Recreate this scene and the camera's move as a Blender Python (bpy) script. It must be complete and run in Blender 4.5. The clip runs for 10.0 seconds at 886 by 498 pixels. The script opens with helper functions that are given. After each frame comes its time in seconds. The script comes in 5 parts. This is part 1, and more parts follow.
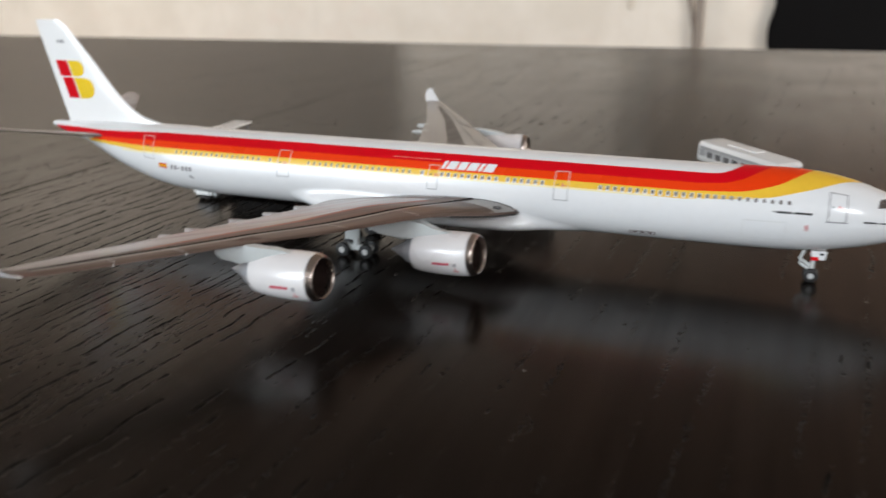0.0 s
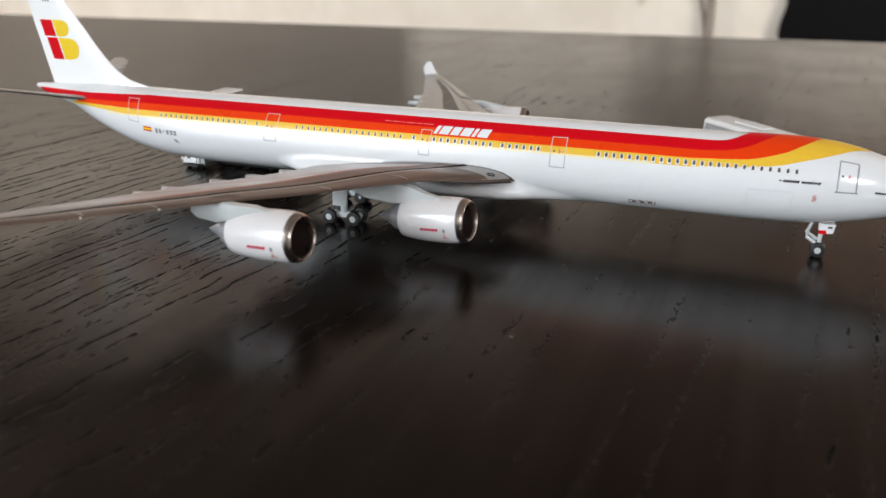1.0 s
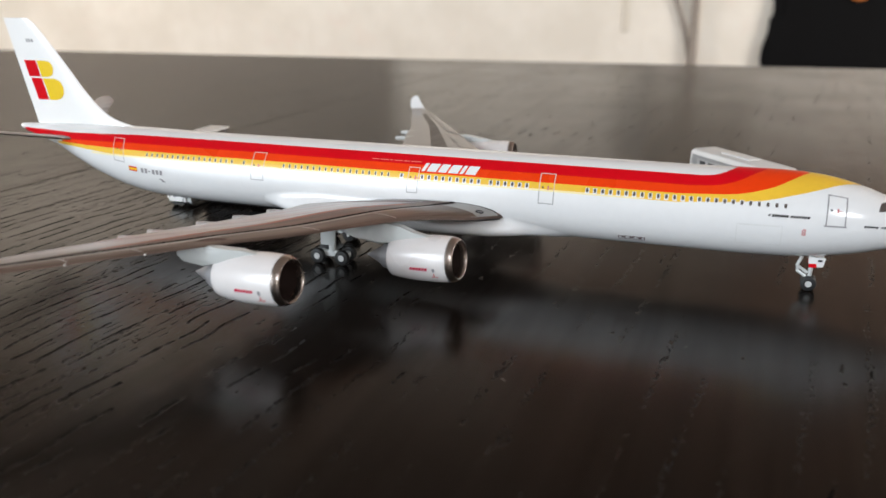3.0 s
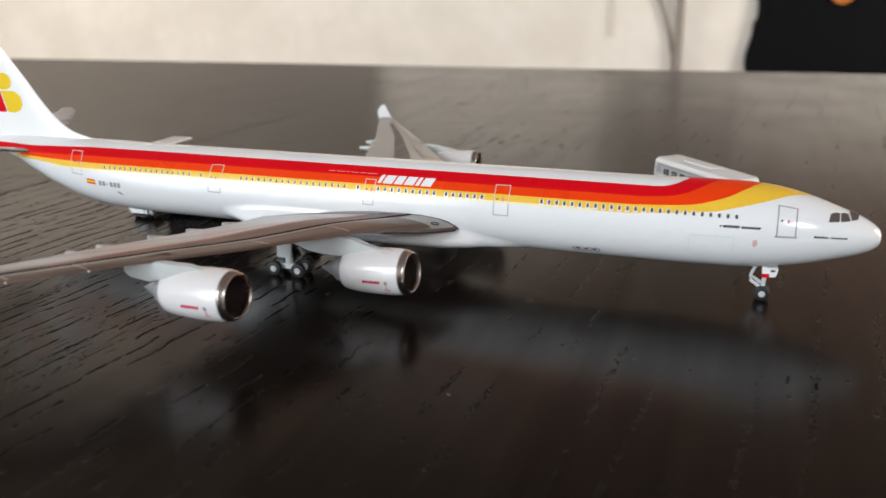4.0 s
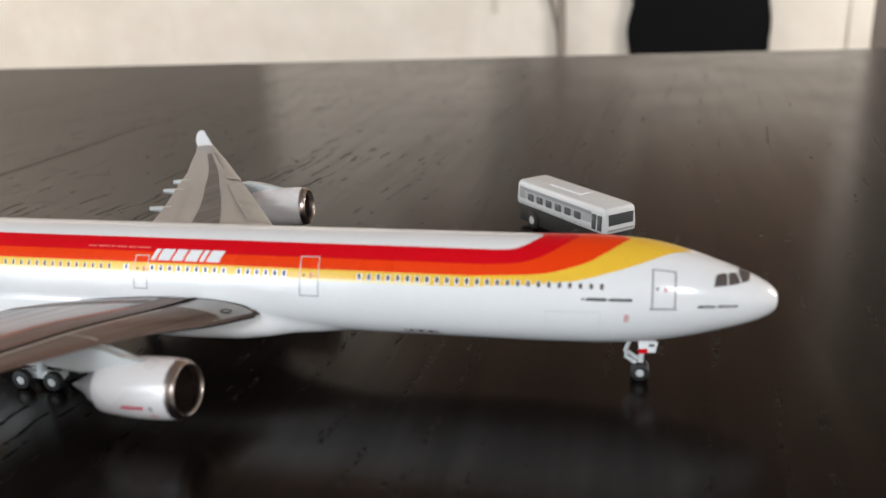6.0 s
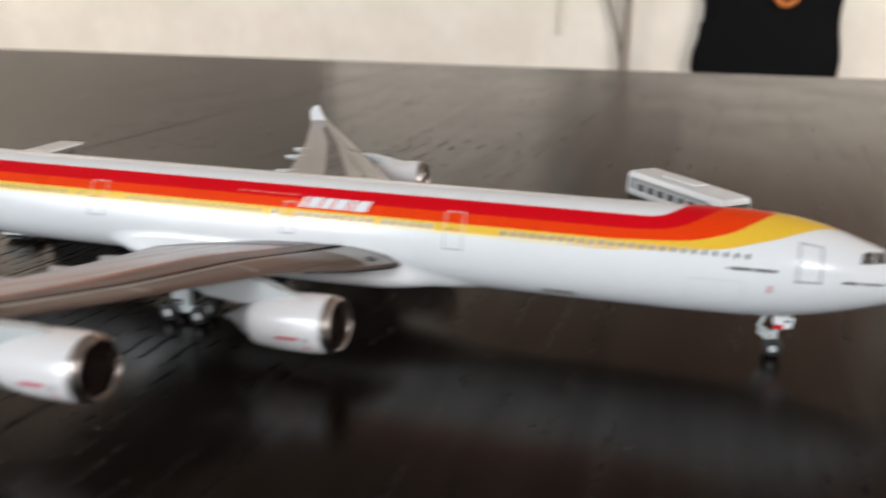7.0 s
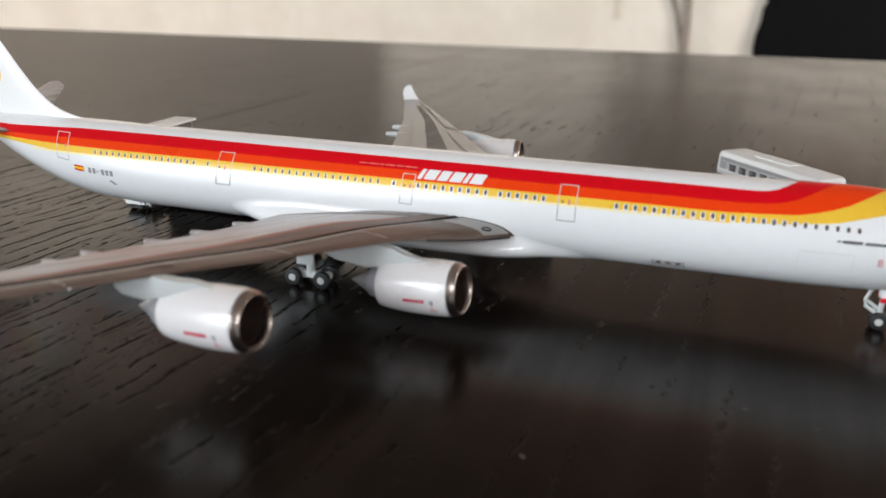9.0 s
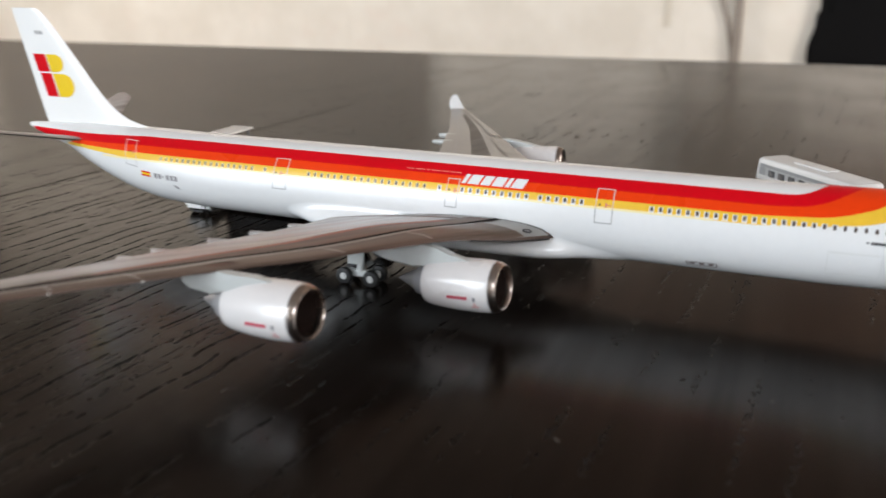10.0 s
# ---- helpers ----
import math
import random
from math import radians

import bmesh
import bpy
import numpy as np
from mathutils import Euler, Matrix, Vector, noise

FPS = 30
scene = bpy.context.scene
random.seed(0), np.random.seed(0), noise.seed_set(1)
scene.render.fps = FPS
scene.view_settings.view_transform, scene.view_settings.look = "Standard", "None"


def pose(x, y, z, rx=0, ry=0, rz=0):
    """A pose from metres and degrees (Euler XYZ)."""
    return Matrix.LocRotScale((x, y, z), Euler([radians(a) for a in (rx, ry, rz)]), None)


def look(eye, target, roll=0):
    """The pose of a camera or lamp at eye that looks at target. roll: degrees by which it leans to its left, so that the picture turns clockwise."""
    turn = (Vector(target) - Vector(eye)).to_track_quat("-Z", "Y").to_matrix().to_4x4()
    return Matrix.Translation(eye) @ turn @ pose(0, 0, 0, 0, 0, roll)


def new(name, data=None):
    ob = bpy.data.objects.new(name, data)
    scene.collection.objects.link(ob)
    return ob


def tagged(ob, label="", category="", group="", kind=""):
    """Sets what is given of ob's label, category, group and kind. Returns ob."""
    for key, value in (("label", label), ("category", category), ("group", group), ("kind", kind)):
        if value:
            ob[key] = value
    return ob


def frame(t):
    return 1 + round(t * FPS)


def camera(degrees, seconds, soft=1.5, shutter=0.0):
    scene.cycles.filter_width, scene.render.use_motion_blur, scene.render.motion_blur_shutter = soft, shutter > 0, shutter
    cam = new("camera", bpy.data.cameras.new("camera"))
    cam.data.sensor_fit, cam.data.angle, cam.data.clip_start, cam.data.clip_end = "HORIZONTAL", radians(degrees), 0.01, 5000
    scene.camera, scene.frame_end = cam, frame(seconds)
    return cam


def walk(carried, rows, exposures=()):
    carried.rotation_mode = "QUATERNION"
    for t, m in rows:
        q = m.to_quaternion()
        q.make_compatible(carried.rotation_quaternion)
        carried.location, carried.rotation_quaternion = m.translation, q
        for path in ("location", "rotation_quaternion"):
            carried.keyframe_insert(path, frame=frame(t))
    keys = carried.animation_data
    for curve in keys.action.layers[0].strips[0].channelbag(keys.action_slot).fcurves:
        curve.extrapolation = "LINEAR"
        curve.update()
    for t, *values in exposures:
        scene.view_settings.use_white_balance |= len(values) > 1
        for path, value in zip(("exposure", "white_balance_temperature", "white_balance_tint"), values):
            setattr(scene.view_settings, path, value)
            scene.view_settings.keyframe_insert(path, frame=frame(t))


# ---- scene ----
U = 0.01  # the model is laid out in centimetres: x ahead from the nose, y to its left, z up from the tabletop


def cm(*v):
    return Vector([U * c for c in v])


cam = camera(54.52, 10.0, soft=1.5, shutter=0.5)
PATH = [
    (0, (-2.7858, -15.8700, 5.7264), (-9.412, 1.813, -0.863), -0.55),
    (0.2, (-2.3660, -15.8921, 5.8524), (-8.955, 1.821, -0.693), -1.75),
    (0.5, (-2.2973, -15.6014, 5.3282), (-8.885, 2.212, -0.941), -1.03),
    (0.7, (-2.4914, -15.3552, 5.1852), (-9.159, 2.407, -1.146), -0.44),
    (1, (-2.6868, -15.3302, 5.0202), (-9.427, 2.276, -1.658), 0.39),
    (1.2, (-2.7024, -15.2784, 5.0177), (-9.440, 2.376, -1.533), 0.33),
    (1.5, (-2.7721, -15.2366, 5.0251), (-9.368, 2.597, -1.176), 0.44),
    (2, (-2.7546, -15.1662, 5.1413), (-9.284, 2.723, -0.969), 0.25),
    (2.5, (-2.7760, -15.1822, 5.1238), (-9.336, 2.695, -0.990), 0.07),
    (3.8, (-2.5229, -14.9957, 5.3086), (-8.992, 2.942, -0.725), -0.58),
    (4, (-2.2156, -14.8900, 5.3075), (-8.557, 3.101, -0.703), -0.36),
    (4.5, (-2.3841, -14.8411, 5.0546), (-8.324, 3.310, -0.883), 0.55),
    (5, (-2.4061, -14.7877, 5.0624), (-8.258, 3.366, -0.955), 0.54),
    (5.2, (-2.2920, -14.5730, 5.4024), (-8.285, 3.486, -0.759), -0.72),
    (5.4, (-2.1728, -13.6449, 5.5858), (-7.727, 4.538, -0.622), -2.20),
    (5.5, (-2.1040, -12.8110, 5.7100), (-7.337, 5.430, -0.601), -2.66),
    (5.6, (-1.9439, -11.5486, 5.7508), (-6.707, 6.796, -0.636), -2.81),
    (5.7, (-1.8870, -11.0065, 5.7512), (-6.303, 7.367, -0.800), -3.08),
    (6.8, (-2.4456, -11.4132, 5.1009), (-7.037, 7.088, -0.951), 0.50),
    (7, (-3.1088, -11.9160, 5.0086), (-8.285, 6.420, -1.072), 0.94),
    (7.2, (-3.5178, -12.3783, 4.9842), (-9.401, 5.727, -1.148), 0.83),
    (7.5, (-3.7895, -12.7672, 5.0124), (-10.241, 5.107, -1.224), 0.81),
    (8, (-3.8071, -12.9191, 5.0083), (-10.497, 4.873, -1.211), 0.76),
    (8.5, (-3.7879, -13.0181, 5.0174), (-10.469, 4.881, -0.901), 0.78),
    (9, (-3.8195, -12.8345, 4.9821), (-10.060, 5.046, -1.449), 0.81),
    (9.5, (-3.8048, -12.7669, 4.9652), (-9.977, 5.080, -1.623), 0.83),
    (9.7, (-3.7745, -12.9553, 4.9786), (-10.286, 4.860, -1.364), 0.75),
    (10, (-3.5097, -13.4947, 5.0834), (-10.797, 4.056, -1.150), 0.04),
]
walk(cam, [(t, look(cm(*eye), cm(*aim), roll)) for t, eye, aim, roll in PATH],
     exposures=[(0, 0.11), (0.4, 0.19), (1.5, 0.23), (2.5, 0.23), (5.5, 0.19), (8, 0.20), (10, 0.21)])
cam.data.dof.use_dof = True
cam.data.dof.focus_distance = 0.158
cam.data.dof.aperture_fstop = 26.0

# ---- light ----
world = bpy.data.worlds.new("sky")
scene.world = world
world.use_nodes = True
wn = world.node_tree.nodes
sky = wn.new("ShaderNodeTexSky")
sky.sky_type = "NISHITA"
sky.sun_disc = False
sky.sun_elevation, sky.sun_rotation = radians(40), radians(70)
world.node_tree.links.new(sky.outputs[0], wn["Background"].inputs[0])
wn["Background"].inputs[1].default_value = 0.12


def window_lamp(name, at, aim, w, h, power, colour):
    data = bpy.data.lights.new(name, "AREA")
    data.shape, data.size, data.size_y, data.energy, data.color = "RECTANGLE", w, h, power, colour
    ob = new(name, data)
    ob.matrix_world = look(Vector(at), Vector(aim))
    return ob


# daylight in two window openings behind the viewer, and an added fill lamp in each side wall
window_lamp("window_light_a", (1.2, -1.86, 0.95), (1.2, 0, 0.75), 0.34, 0.44, 16, (0.91, 0.945, 1.0))
window_lamp("window_light_b", (-1.25, -1.86, 0.62), (-1.20, 0, 0.50), 0.9, 1.1, 43, (0.84, 0.925, 1.0))
# c and d are added fills that brighten the far wall and its reflection
window_lamp("window_light_c", (1.80, 0.85, 0.52), (-0.4, 2.4, 0.45), 0.9, 0.85, 33, (1.0, 0.925, 0.85))
window_lamp("window_light_d", (-3.26, 0.80, 0.93), (-1.15, 2.45, 1.35), 0.9, 0.8, 36, (1.0, 0.905, 0.82))

# ---- materials ----
def nodes_of(name):
    m = bpy.data.materials.new(name)
    m.use_nodes = True
    nt = m.node_tree
    return m, nt, nt.nodes["Principled BSDF"]


def noise_tex(nt, coord, scale, detail=4.0, rough=0.55, stretch=None, turn=0.0):
    tex = nt.nodes.new("ShaderNodeTexNoise")
    tex.inputs["Scale"].default_value = scale
    tex.inputs["Detail"].default_value = detail
    tex.inputs["Roughness"].default_value = rough
    if stretch:
        mp = nt.nodes.new("ShaderNodeMapping")
        mp.inputs["Scale"].default_value = stretch
        mp.inputs["Rotation"].default_value = (0, 0, turn)
        nt.links.new(coord, mp.inputs[0])
        nt.links.new(mp.outputs[0], tex.inputs[0])
    else:
        nt.links.new(coord, tex.inputs[0])
    return tex


def ramp(nt, src, stops):
    r = nt.nodes.new("ShaderNodeValToRGB")
    el = r.color_ramp.elements
    el[0].position, el[0].color = stops[0][0], (*stops[0][1], 1)
    el[1].position, el[1].color = stops[-1][0], (*stops[-1][1], 1)
    for pos, col in stops[1:-1]:
        e = el.new(pos)
        e.color = (*col, 1)
    nt.links.new(src, r.inputs[0])
    return r


def paint(name, colour, rough=0.3, metal=0.0, vary=0.06, scale=900.0, coat=0.0, bump=0.02, spec=0.5):
    """Painted, plastic or metal surface with grain and faint grime at two scales."""
    m, nt, b = nodes_of(name)
    co = nt.nodes.new("ShaderNodeTexCoord").outputs["Object"]
    fine, wide = noise_tex(nt, co, scale), noise_tex(nt, co, scale / 14, 3.0)
    add = nt.nodes.new("ShaderNodeMath")
    add.operation = "ADD"
    nt.links.new(fine.outputs[0], add.inputs[0])
    nt.links.new(wide.outputs[0], add.inputs[1])
    half = nt.nodes.new("ShaderNodeMath")
    half.operation = "MULTIPLY"
    half.inputs[1].default_value = 0.5
    nt.links.new(add.outputs[0], half.inputs[0])
    lo = tuple(c * (1 - vary) for c in colour)
    hi = tuple(min(1.0, c * (1 + vary)) for c in colour)
    r = ramp(nt, half.outputs[0], [(0.3, lo), (0.7, hi)])
    nt.links.new(r.outputs[0], b.inputs["Base Color"])
    rr = nt.nodes.new("ShaderNodeMapRange")
    rr.inputs["To Min"].default_value, rr.inputs["To Max"].default_value = rough * 0.8, min(1, rough * 1.25)
    nt.links.new(wide.outputs[0], rr.inputs[0])
    nt.links.new(rr.outputs[0], b.inputs["Roughness"])
    b.inputs["Metallic"].default_value = metal
    b.inputs["Coat Weight"].default_value = coat
    b.inputs["Coat Roughness"].default_value = 0.12
    b.inputs["Specular IOR Level"].default_value = spec
    if bump:
        bp = nt.nodes.new("ShaderNodeBump")
        bp.inputs["Strength"].default_value, bp.inputs["Distance"].default_value = bump, 0.0002
        nt.links.new(fine.outputs[0], bp.inputs["Height"])
        nt.links.new(bp.outputs[0], b.inputs["Normal"])
    return m


def streaked(name, dark, light, accent, rough=0.34, spec=0.3, amount=0.5, coat=0.0):
    """Wing paint with streaky sheen and reflected tints put into its colour: two tones and an accent along the span."""
    m, nt, b = nodes_of(name)
    link = nt.links.new
    co = nt.nodes.new("ShaderNodeTexCoord").outputs["Object"]
    turned = nt.nodes.new("ShaderNodeMapping")
    turned.inputs["Rotation"].default_value = (0, 0, -math.atan2(1.0, 0.75))
    link(co, turned.inputs[0])
    co = turned.outputs[0]
    long_ = noise_tex(nt, co, 1.0, 4.0, 0.6, (24.0, 520.0, 520.0))
    fine = noise_tex(nt, co, 1.0, 3.0, 0.6, (80.0, 1900.0, 1900.0))
    accent_noise = noise_tex(nt, co, 1.0, 3.0, 0.5, (18.0, 330.0, 330.0))
    both = nt.nodes.new("ShaderNodeMath")
    both.operation = "MULTIPLY_ADD"
    both.inputs[1].default_value = 0.45
    link(fine.outputs[0], both.inputs[0])
    link(long_.outputs[0], both.inputs[2])
    tone = ramp(nt, both.outputs[0], [(0.56, dark), (0.88, light)])
    gate = nt.nodes.new("ShaderNodeMapRange")
    gate.inputs["From Min"].default_value, gate.inputs["From Max"].default_value = 0.54, 0.70
    gate.inputs["To Max"].default_value = amount
    link(accent_noise.outputs[0], gate.inputs[0])
    mix = nt.nodes.new("ShaderNodeMix")
    mix.data_type = "RGBA"
    link(gate.outputs[0], mix.inputs[0])
    link(tone.outputs[0], mix.inputs[6])
    mix.inputs[7].default_value = (*accent, 1)
    link(mix.outputs[2], b.inputs["Base Color"])
    rr = nt.nodes.new("ShaderNodeMapRange")
    rr.inputs["To Min"].default_value, rr.inputs["To Max"].default_value = rough * 0.75, rough * 1.3
    link(long_.outputs[0], rr.inputs[0])
    link(rr.outputs[0], b.inputs["Roughness"])
    b.inputs["Specular IOR Level"].default_value = spec
    b.inputs["Coat Weight"].default_value = coat
    return m


GRAIN = radians(5.2)


def math_node(nt, op, x, y=None, z=None):
    n = nt.nodes.new("ShaderNodeMath")
    n.operation = op
    for k, v in enumerate((x, y, z)):
        if v is None:
            continue
        if isinstance(v, (int, float)):
            n.inputs[k].default_value = v
        else:
            nt.links.new(v, n.inputs[k])
    return n.outputs[0]


def pore_rows(nt, u, v, pitch, width, along, cut, plenty, waver=0.006):
    """Open pores: broken dashes strung along grain lines that lie a pitch apart on average."""
    link = nt.links.new
    wob = nt.nodes.new("ShaderNodeTexNoise")
    wob.inputs["Scale"].default_value, wob.inputs["Detail"].default_value = 30.0, 3.0
    both = nt.nodes.new("ShaderNodeCombineXYZ")
    link(math_node(nt, "MULTIPLY", u, 0.4), both.inputs[0])
    link(v, both.inputs[1])
    link(both.outputs[0], wob.inputs[0])
    shifted = math_node(nt, "MULTIPLY_ADD", wob.outputs[0], waver, u)
    cell = math_node(nt, "DIVIDE", shifted, pitch)
    row = math_node(nt, "FLOOR", cell)
    frac = math_node(nt, "FRACT", cell)
    rnd = nt.nodes.new("ShaderNodeTexWhiteNoise")
    rnd.noise_dimensions = "1D"
    link(row, rnd.inputs["W"])
    mid = math_node(nt, "MULTIPLY_ADD", rnd.outputs["Value"], 0.6, 0.2)
    dist = math_node(nt, "ABSOLUTE", math_node(nt, "SUBTRACT", frac, mid))
    ragged = nt.nodes.new("ShaderNodeTexNoise")
    ragged.inputs["Scale"].default_value, ragged.inputs["Detail"].default_value = 1700.0, 2.0
    plane_uv = nt.nodes.new("ShaderNodeCombineXYZ")
    link(u, plane_uv.inputs[0])
    link(math_node(nt, "MULTIPLY", v, 0.35), plane_uv.inputs[1])
    link(plane_uv.outputs[0], ragged.inputs[0])
    dist = math_node(nt, "MULTIPLY_ADD", math_node(nt, "SUBTRACT", ragged.outputs[0], 0.5), 1.7 * width / pitch, dist)
    line = nt.nodes.new("ShaderNodeMapRange")
    line.interpolation_type = "SMOOTHSTEP"
    line.inputs["From Min"].default_value, line.inputs["From Max"].default_value = 0.62 * width / pitch, 0.40 * width / pitch
    link(dist, line.inputs[0])
    dash = nt.nodes.new("ShaderNodeTexNoise")
    dash.inputs["Scale"].default_value, dash.inputs["Detail"].default_value, dash.inputs["Roughness"].default_value = 1.0, 3.0, 0.65
    at = nt.nodes.new("ShaderNodeCombineXYZ")
    link(math_node(nt, "MULTIPLY", v, 1.0 / along), at.inputs[0])
    link(math_node(nt, "MULTIPLY", row, 7.31), at.inputs[1])
    link(at.outputs[0], dash.inputs[0])
    gate = nt.nodes.new("ShaderNodeMapRange")
    gate.inputs["From Min"].default_value, gate.inputs["From Max"].default_value = cut, cut + 0.05
    link(math_node(nt, "ADD", dash.outputs[0], plenty), gate.inputs[0])
    return math_node(nt, "MULTIPLY", line.outputs[0], gate.outputs[0])


def dark_oak(name):
    """Near-black stained oak veneer: open pores in broken rows, satin lacquer, faint smears."""
    m, nt, b = nodes_of(name)
    link = nt.links.new
    co = nt.nodes.new("ShaderNodeTexCoord").outputs["Object"]
    mp = nt.nodes.new("ShaderNodeMapping")
    mp.inputs["Rotation"].default_value = (0, 0, GRAIN)
    link(co, mp.inputs[0])
    sep = nt.nodes.new("ShaderNodeSeparateXYZ")
    link(mp.outputs[0], sep.inputs[0])
    u, v = sep.outputs[0], sep.outputs[1]
    # the veneer is coarser to the west, finer and closed to the east
    patch = noise_tex(nt, co, 1.0, 2.0, 0.5, (22.0, 5.0, 1.0), GRAIN)
    coarse = nt.nodes.new("ShaderNodeMapRange")
    coarse.inputs["From Min"].default_value, coarse.inputs["From Max"].default_value = -0.03, -0.13
    coarse.inputs["To Min"].default_value, coarse.inputs["To Max"].default_value = -0.14, 0.055
    link(u, coarse.inputs[0])
    plenty = math_node(nt, "MULTIPLY_ADD", math_node(nt, "SUBTRACT", patch.outputs[0], 0.5), 0.30, coarse.outputs[0])
    fade = nt.nodes.new("ShaderNodeMapRange")
    fade.inputs["From Min"].default_value, fade.inputs["From Max"].default_value = 0.005, 0.075
    fade.inputs["To Min"].default_value, fade.inputs["To Max"].default_value = 0.0, -0.10
    link(v, fade.inputs[0])
    plenty = math_node(nt, "ADD", plenty, fade.outputs[0])
    thinner = nt.nodes.new("ShaderNodeMapRange")  # the pores thin out again further west
    thinner.inputs["From Min"].default_value, thinner.inputs["From Max"].default_value = -0.15, -0.21
    thinner.inputs["To Min"].default_value, thinner.inputs["To Max"].default_value = 0.0, -0.06
    link(u, thinner.inputs[0])
    plenty = math_node(nt, "ADD", plenty, thinner.outputs[0])
    bold = pore_rows(nt, u, v, 0.0036, 0.00046, 0.0125, 0.505, plenty, 0.009)
    # each pore is a chain of short nicks
    nick = nt.nodes.new("ShaderNodeTexNoise")
    nick.inputs["Scale"].default_value, nick.inputs["Detail"].default_value, nick.inputs["Roughness"].default_value = 1.0, 2.0, 0.6
    spot = nt.nodes.new("ShaderNodeCombineXYZ")
    link(math_node(nt, "MULTIPLY", u, 1500.0), spot.inputs[0])
    link(math_node(nt, "MULTIPLY", v, 480.0), spot.inputs[1])
    link(spot.outputs[0], nick.inputs[0])
    nicked = nt.nodes.new("ShaderNodeMapRange")
    nicked.inputs["From Min"].default_value, nicked.inputs["From Max"].default_value = 0.38, 0.50
    nicked.inputs["To Min"].default_value = 0.12
    link(nick.outputs[0], nicked.inputs[0])
    bold = math_node(nt, "MULTIPLY", bold, nicked.outputs[0])
    thin = pore_rows(nt, u, v, 0.0021, 0.00024, 0.0042, 0.545, plenty)
    # long broken strings of short pores, all over
    strings = pore_rows(nt, u, v, 0.0070, 0.0009, 0.0120, 0.425, math_node(nt, "MULTIPLY_ADD", fade.outputs[0], 1.0, math_node(nt, "MULTIPLY_ADD", patch.outputs[0], 0.5, -0.25)), 0.004)
    pit = nt.nodes.new("ShaderNodeTexVoronoi")
    pit.inputs["Scale"].default_value = 1.0
    where = nt.nodes.new("ShaderNodeCombineXYZ")
    link(math_node(nt, "MULTIPLY", u, 3000.0), where.inputs[0])
    link(math_node(nt, "MULTIPLY", v, 1000.0), where.inputs[1])
    link(where.outputs[0], pit.inputs["Vector"])
    holes = nt.nodes.new("ShaderNodeMapRange")
    holes.inputs["From Min"].default_value, holes.inputs["From Max"].default_value = 0.46, 0.30
    link(pit.outputs["Distance"], holes.inputs[0])
    beads = math_node(nt, "MULTIPLY", strings, holes.outputs[0])
    run = noise_tex(nt, co, 1.0, 2.0, 0.5, (60.0, 16.0, 1.0), GRAIN)
    lit = nt.nodes.new("ShaderNodeMapRange")
    lit.inputs["From Min"].default_value, lit.inputs["From Max"].default_value = 0.44, 0.52
    link(run.outputs[0], lit.inputs[0])
    beads = math_node(nt, "MULTIPLY", beads, lit.outputs[0])
    band = noise_tex(nt, co, 1.0, 3.0, 0.6, (75.0, 8.0, 1.0), GRAIN)
    some = nt.nodes.new("ShaderNodeMapRange")
    some.inputs["From Min"].default_value, some.inputs["From Max"].default_value = 0.42, 0.56
    link(band.outputs[0], some.inputs[0])
    thin = math_node(nt, "MULTIPLY", thin, some.outputs[0])
    pores = math_node(nt, "MINIMUM", math_node(nt, "MULTIPLY_ADD", thin, 0.6, math_node(nt, "MULTIPLY_ADD", beads, 0.75, math_node(nt, "MULTIPLY", bold, 1.0))), 1.0)
    fibre = noise_tex(nt, co, 1.0, 5.0, 0.6, (700.0, 14.0, 1.0), GRAIN)
    tone = ramp(nt, fibre.outputs[0], [(0.3, (0.0046, 0.0032, 0.0026)), (0.7, (0.0094, 0.0066, 0.0053))])
    mix = nt.nodes.new("ShaderNodeMix")
    mix.data_type = "RGBA"
    link(pores, mix.inputs[0])
    link(tone.outputs[0], mix.inputs[6])
    mix.inputs[7].default_value = (0.0015, 0.0012, 0.001, 1)
    link(mix.outputs[2], b.inputs["Base Color"])
    smear = noise_tex(nt, co, 18.0, 4.0, 0.6)
    rr = nt.nodes.new("ShaderNodeMapRange")
    rr.inputs["From Min"].default_value, rr.inputs["From Max"].default_value = 0.3, 0.7
    rr.inputs["To Min"].default_value, rr.inputs["To Max"].default_value = 0.175, 0.235
    link(smear.outputs[0], rr.inputs[0])
    link(math_node(nt, "MULTIPLY_ADD", pores, 0.35, rr.outputs[0]), b.inputs["Roughness"])
    streak = noise_tex(nt, co, 1.0, 5.0, 0.65, (190.0, 7.0, 1.0), GRAIN)
    gloss = nt.nodes.new("ShaderNodeMapRange")
    gloss.inputs["From Min"].default_value, gloss.inputs["From Max"].default_value = 0.32, 0.68
    gloss.inputs["To Min"].default_value, gloss.inputs["To Max"].default_value = 0.105, 0.205
    link(streak.outputs[0], gloss.inputs[0])
    link(math_node(nt, "MULTIPLY", gloss.outputs[0], math_node(nt, "MULTIPLY_ADD", pores, -0.85, 1.0)), b.inputs["Specular IOR Level"])
    height = math_node(nt, "MULTIPLY_ADD", fibre.outputs[0], 0.10, math_node(nt, "MULTIPLY", pores, -1.0))
    bp = nt.nodes.new("ShaderNodeBump")
    bp.inputs["Strength"].default_value, bp.inputs["Distance"].default_value = 0.5, 0.0002
    link(height, bp.inputs["Height"])
    link(bp.outputs[0], b.inputs["Normal"])
    b.inputs["Specular Tint"].default_value = (1.0, 0.92, 0.83, 1)
    return m


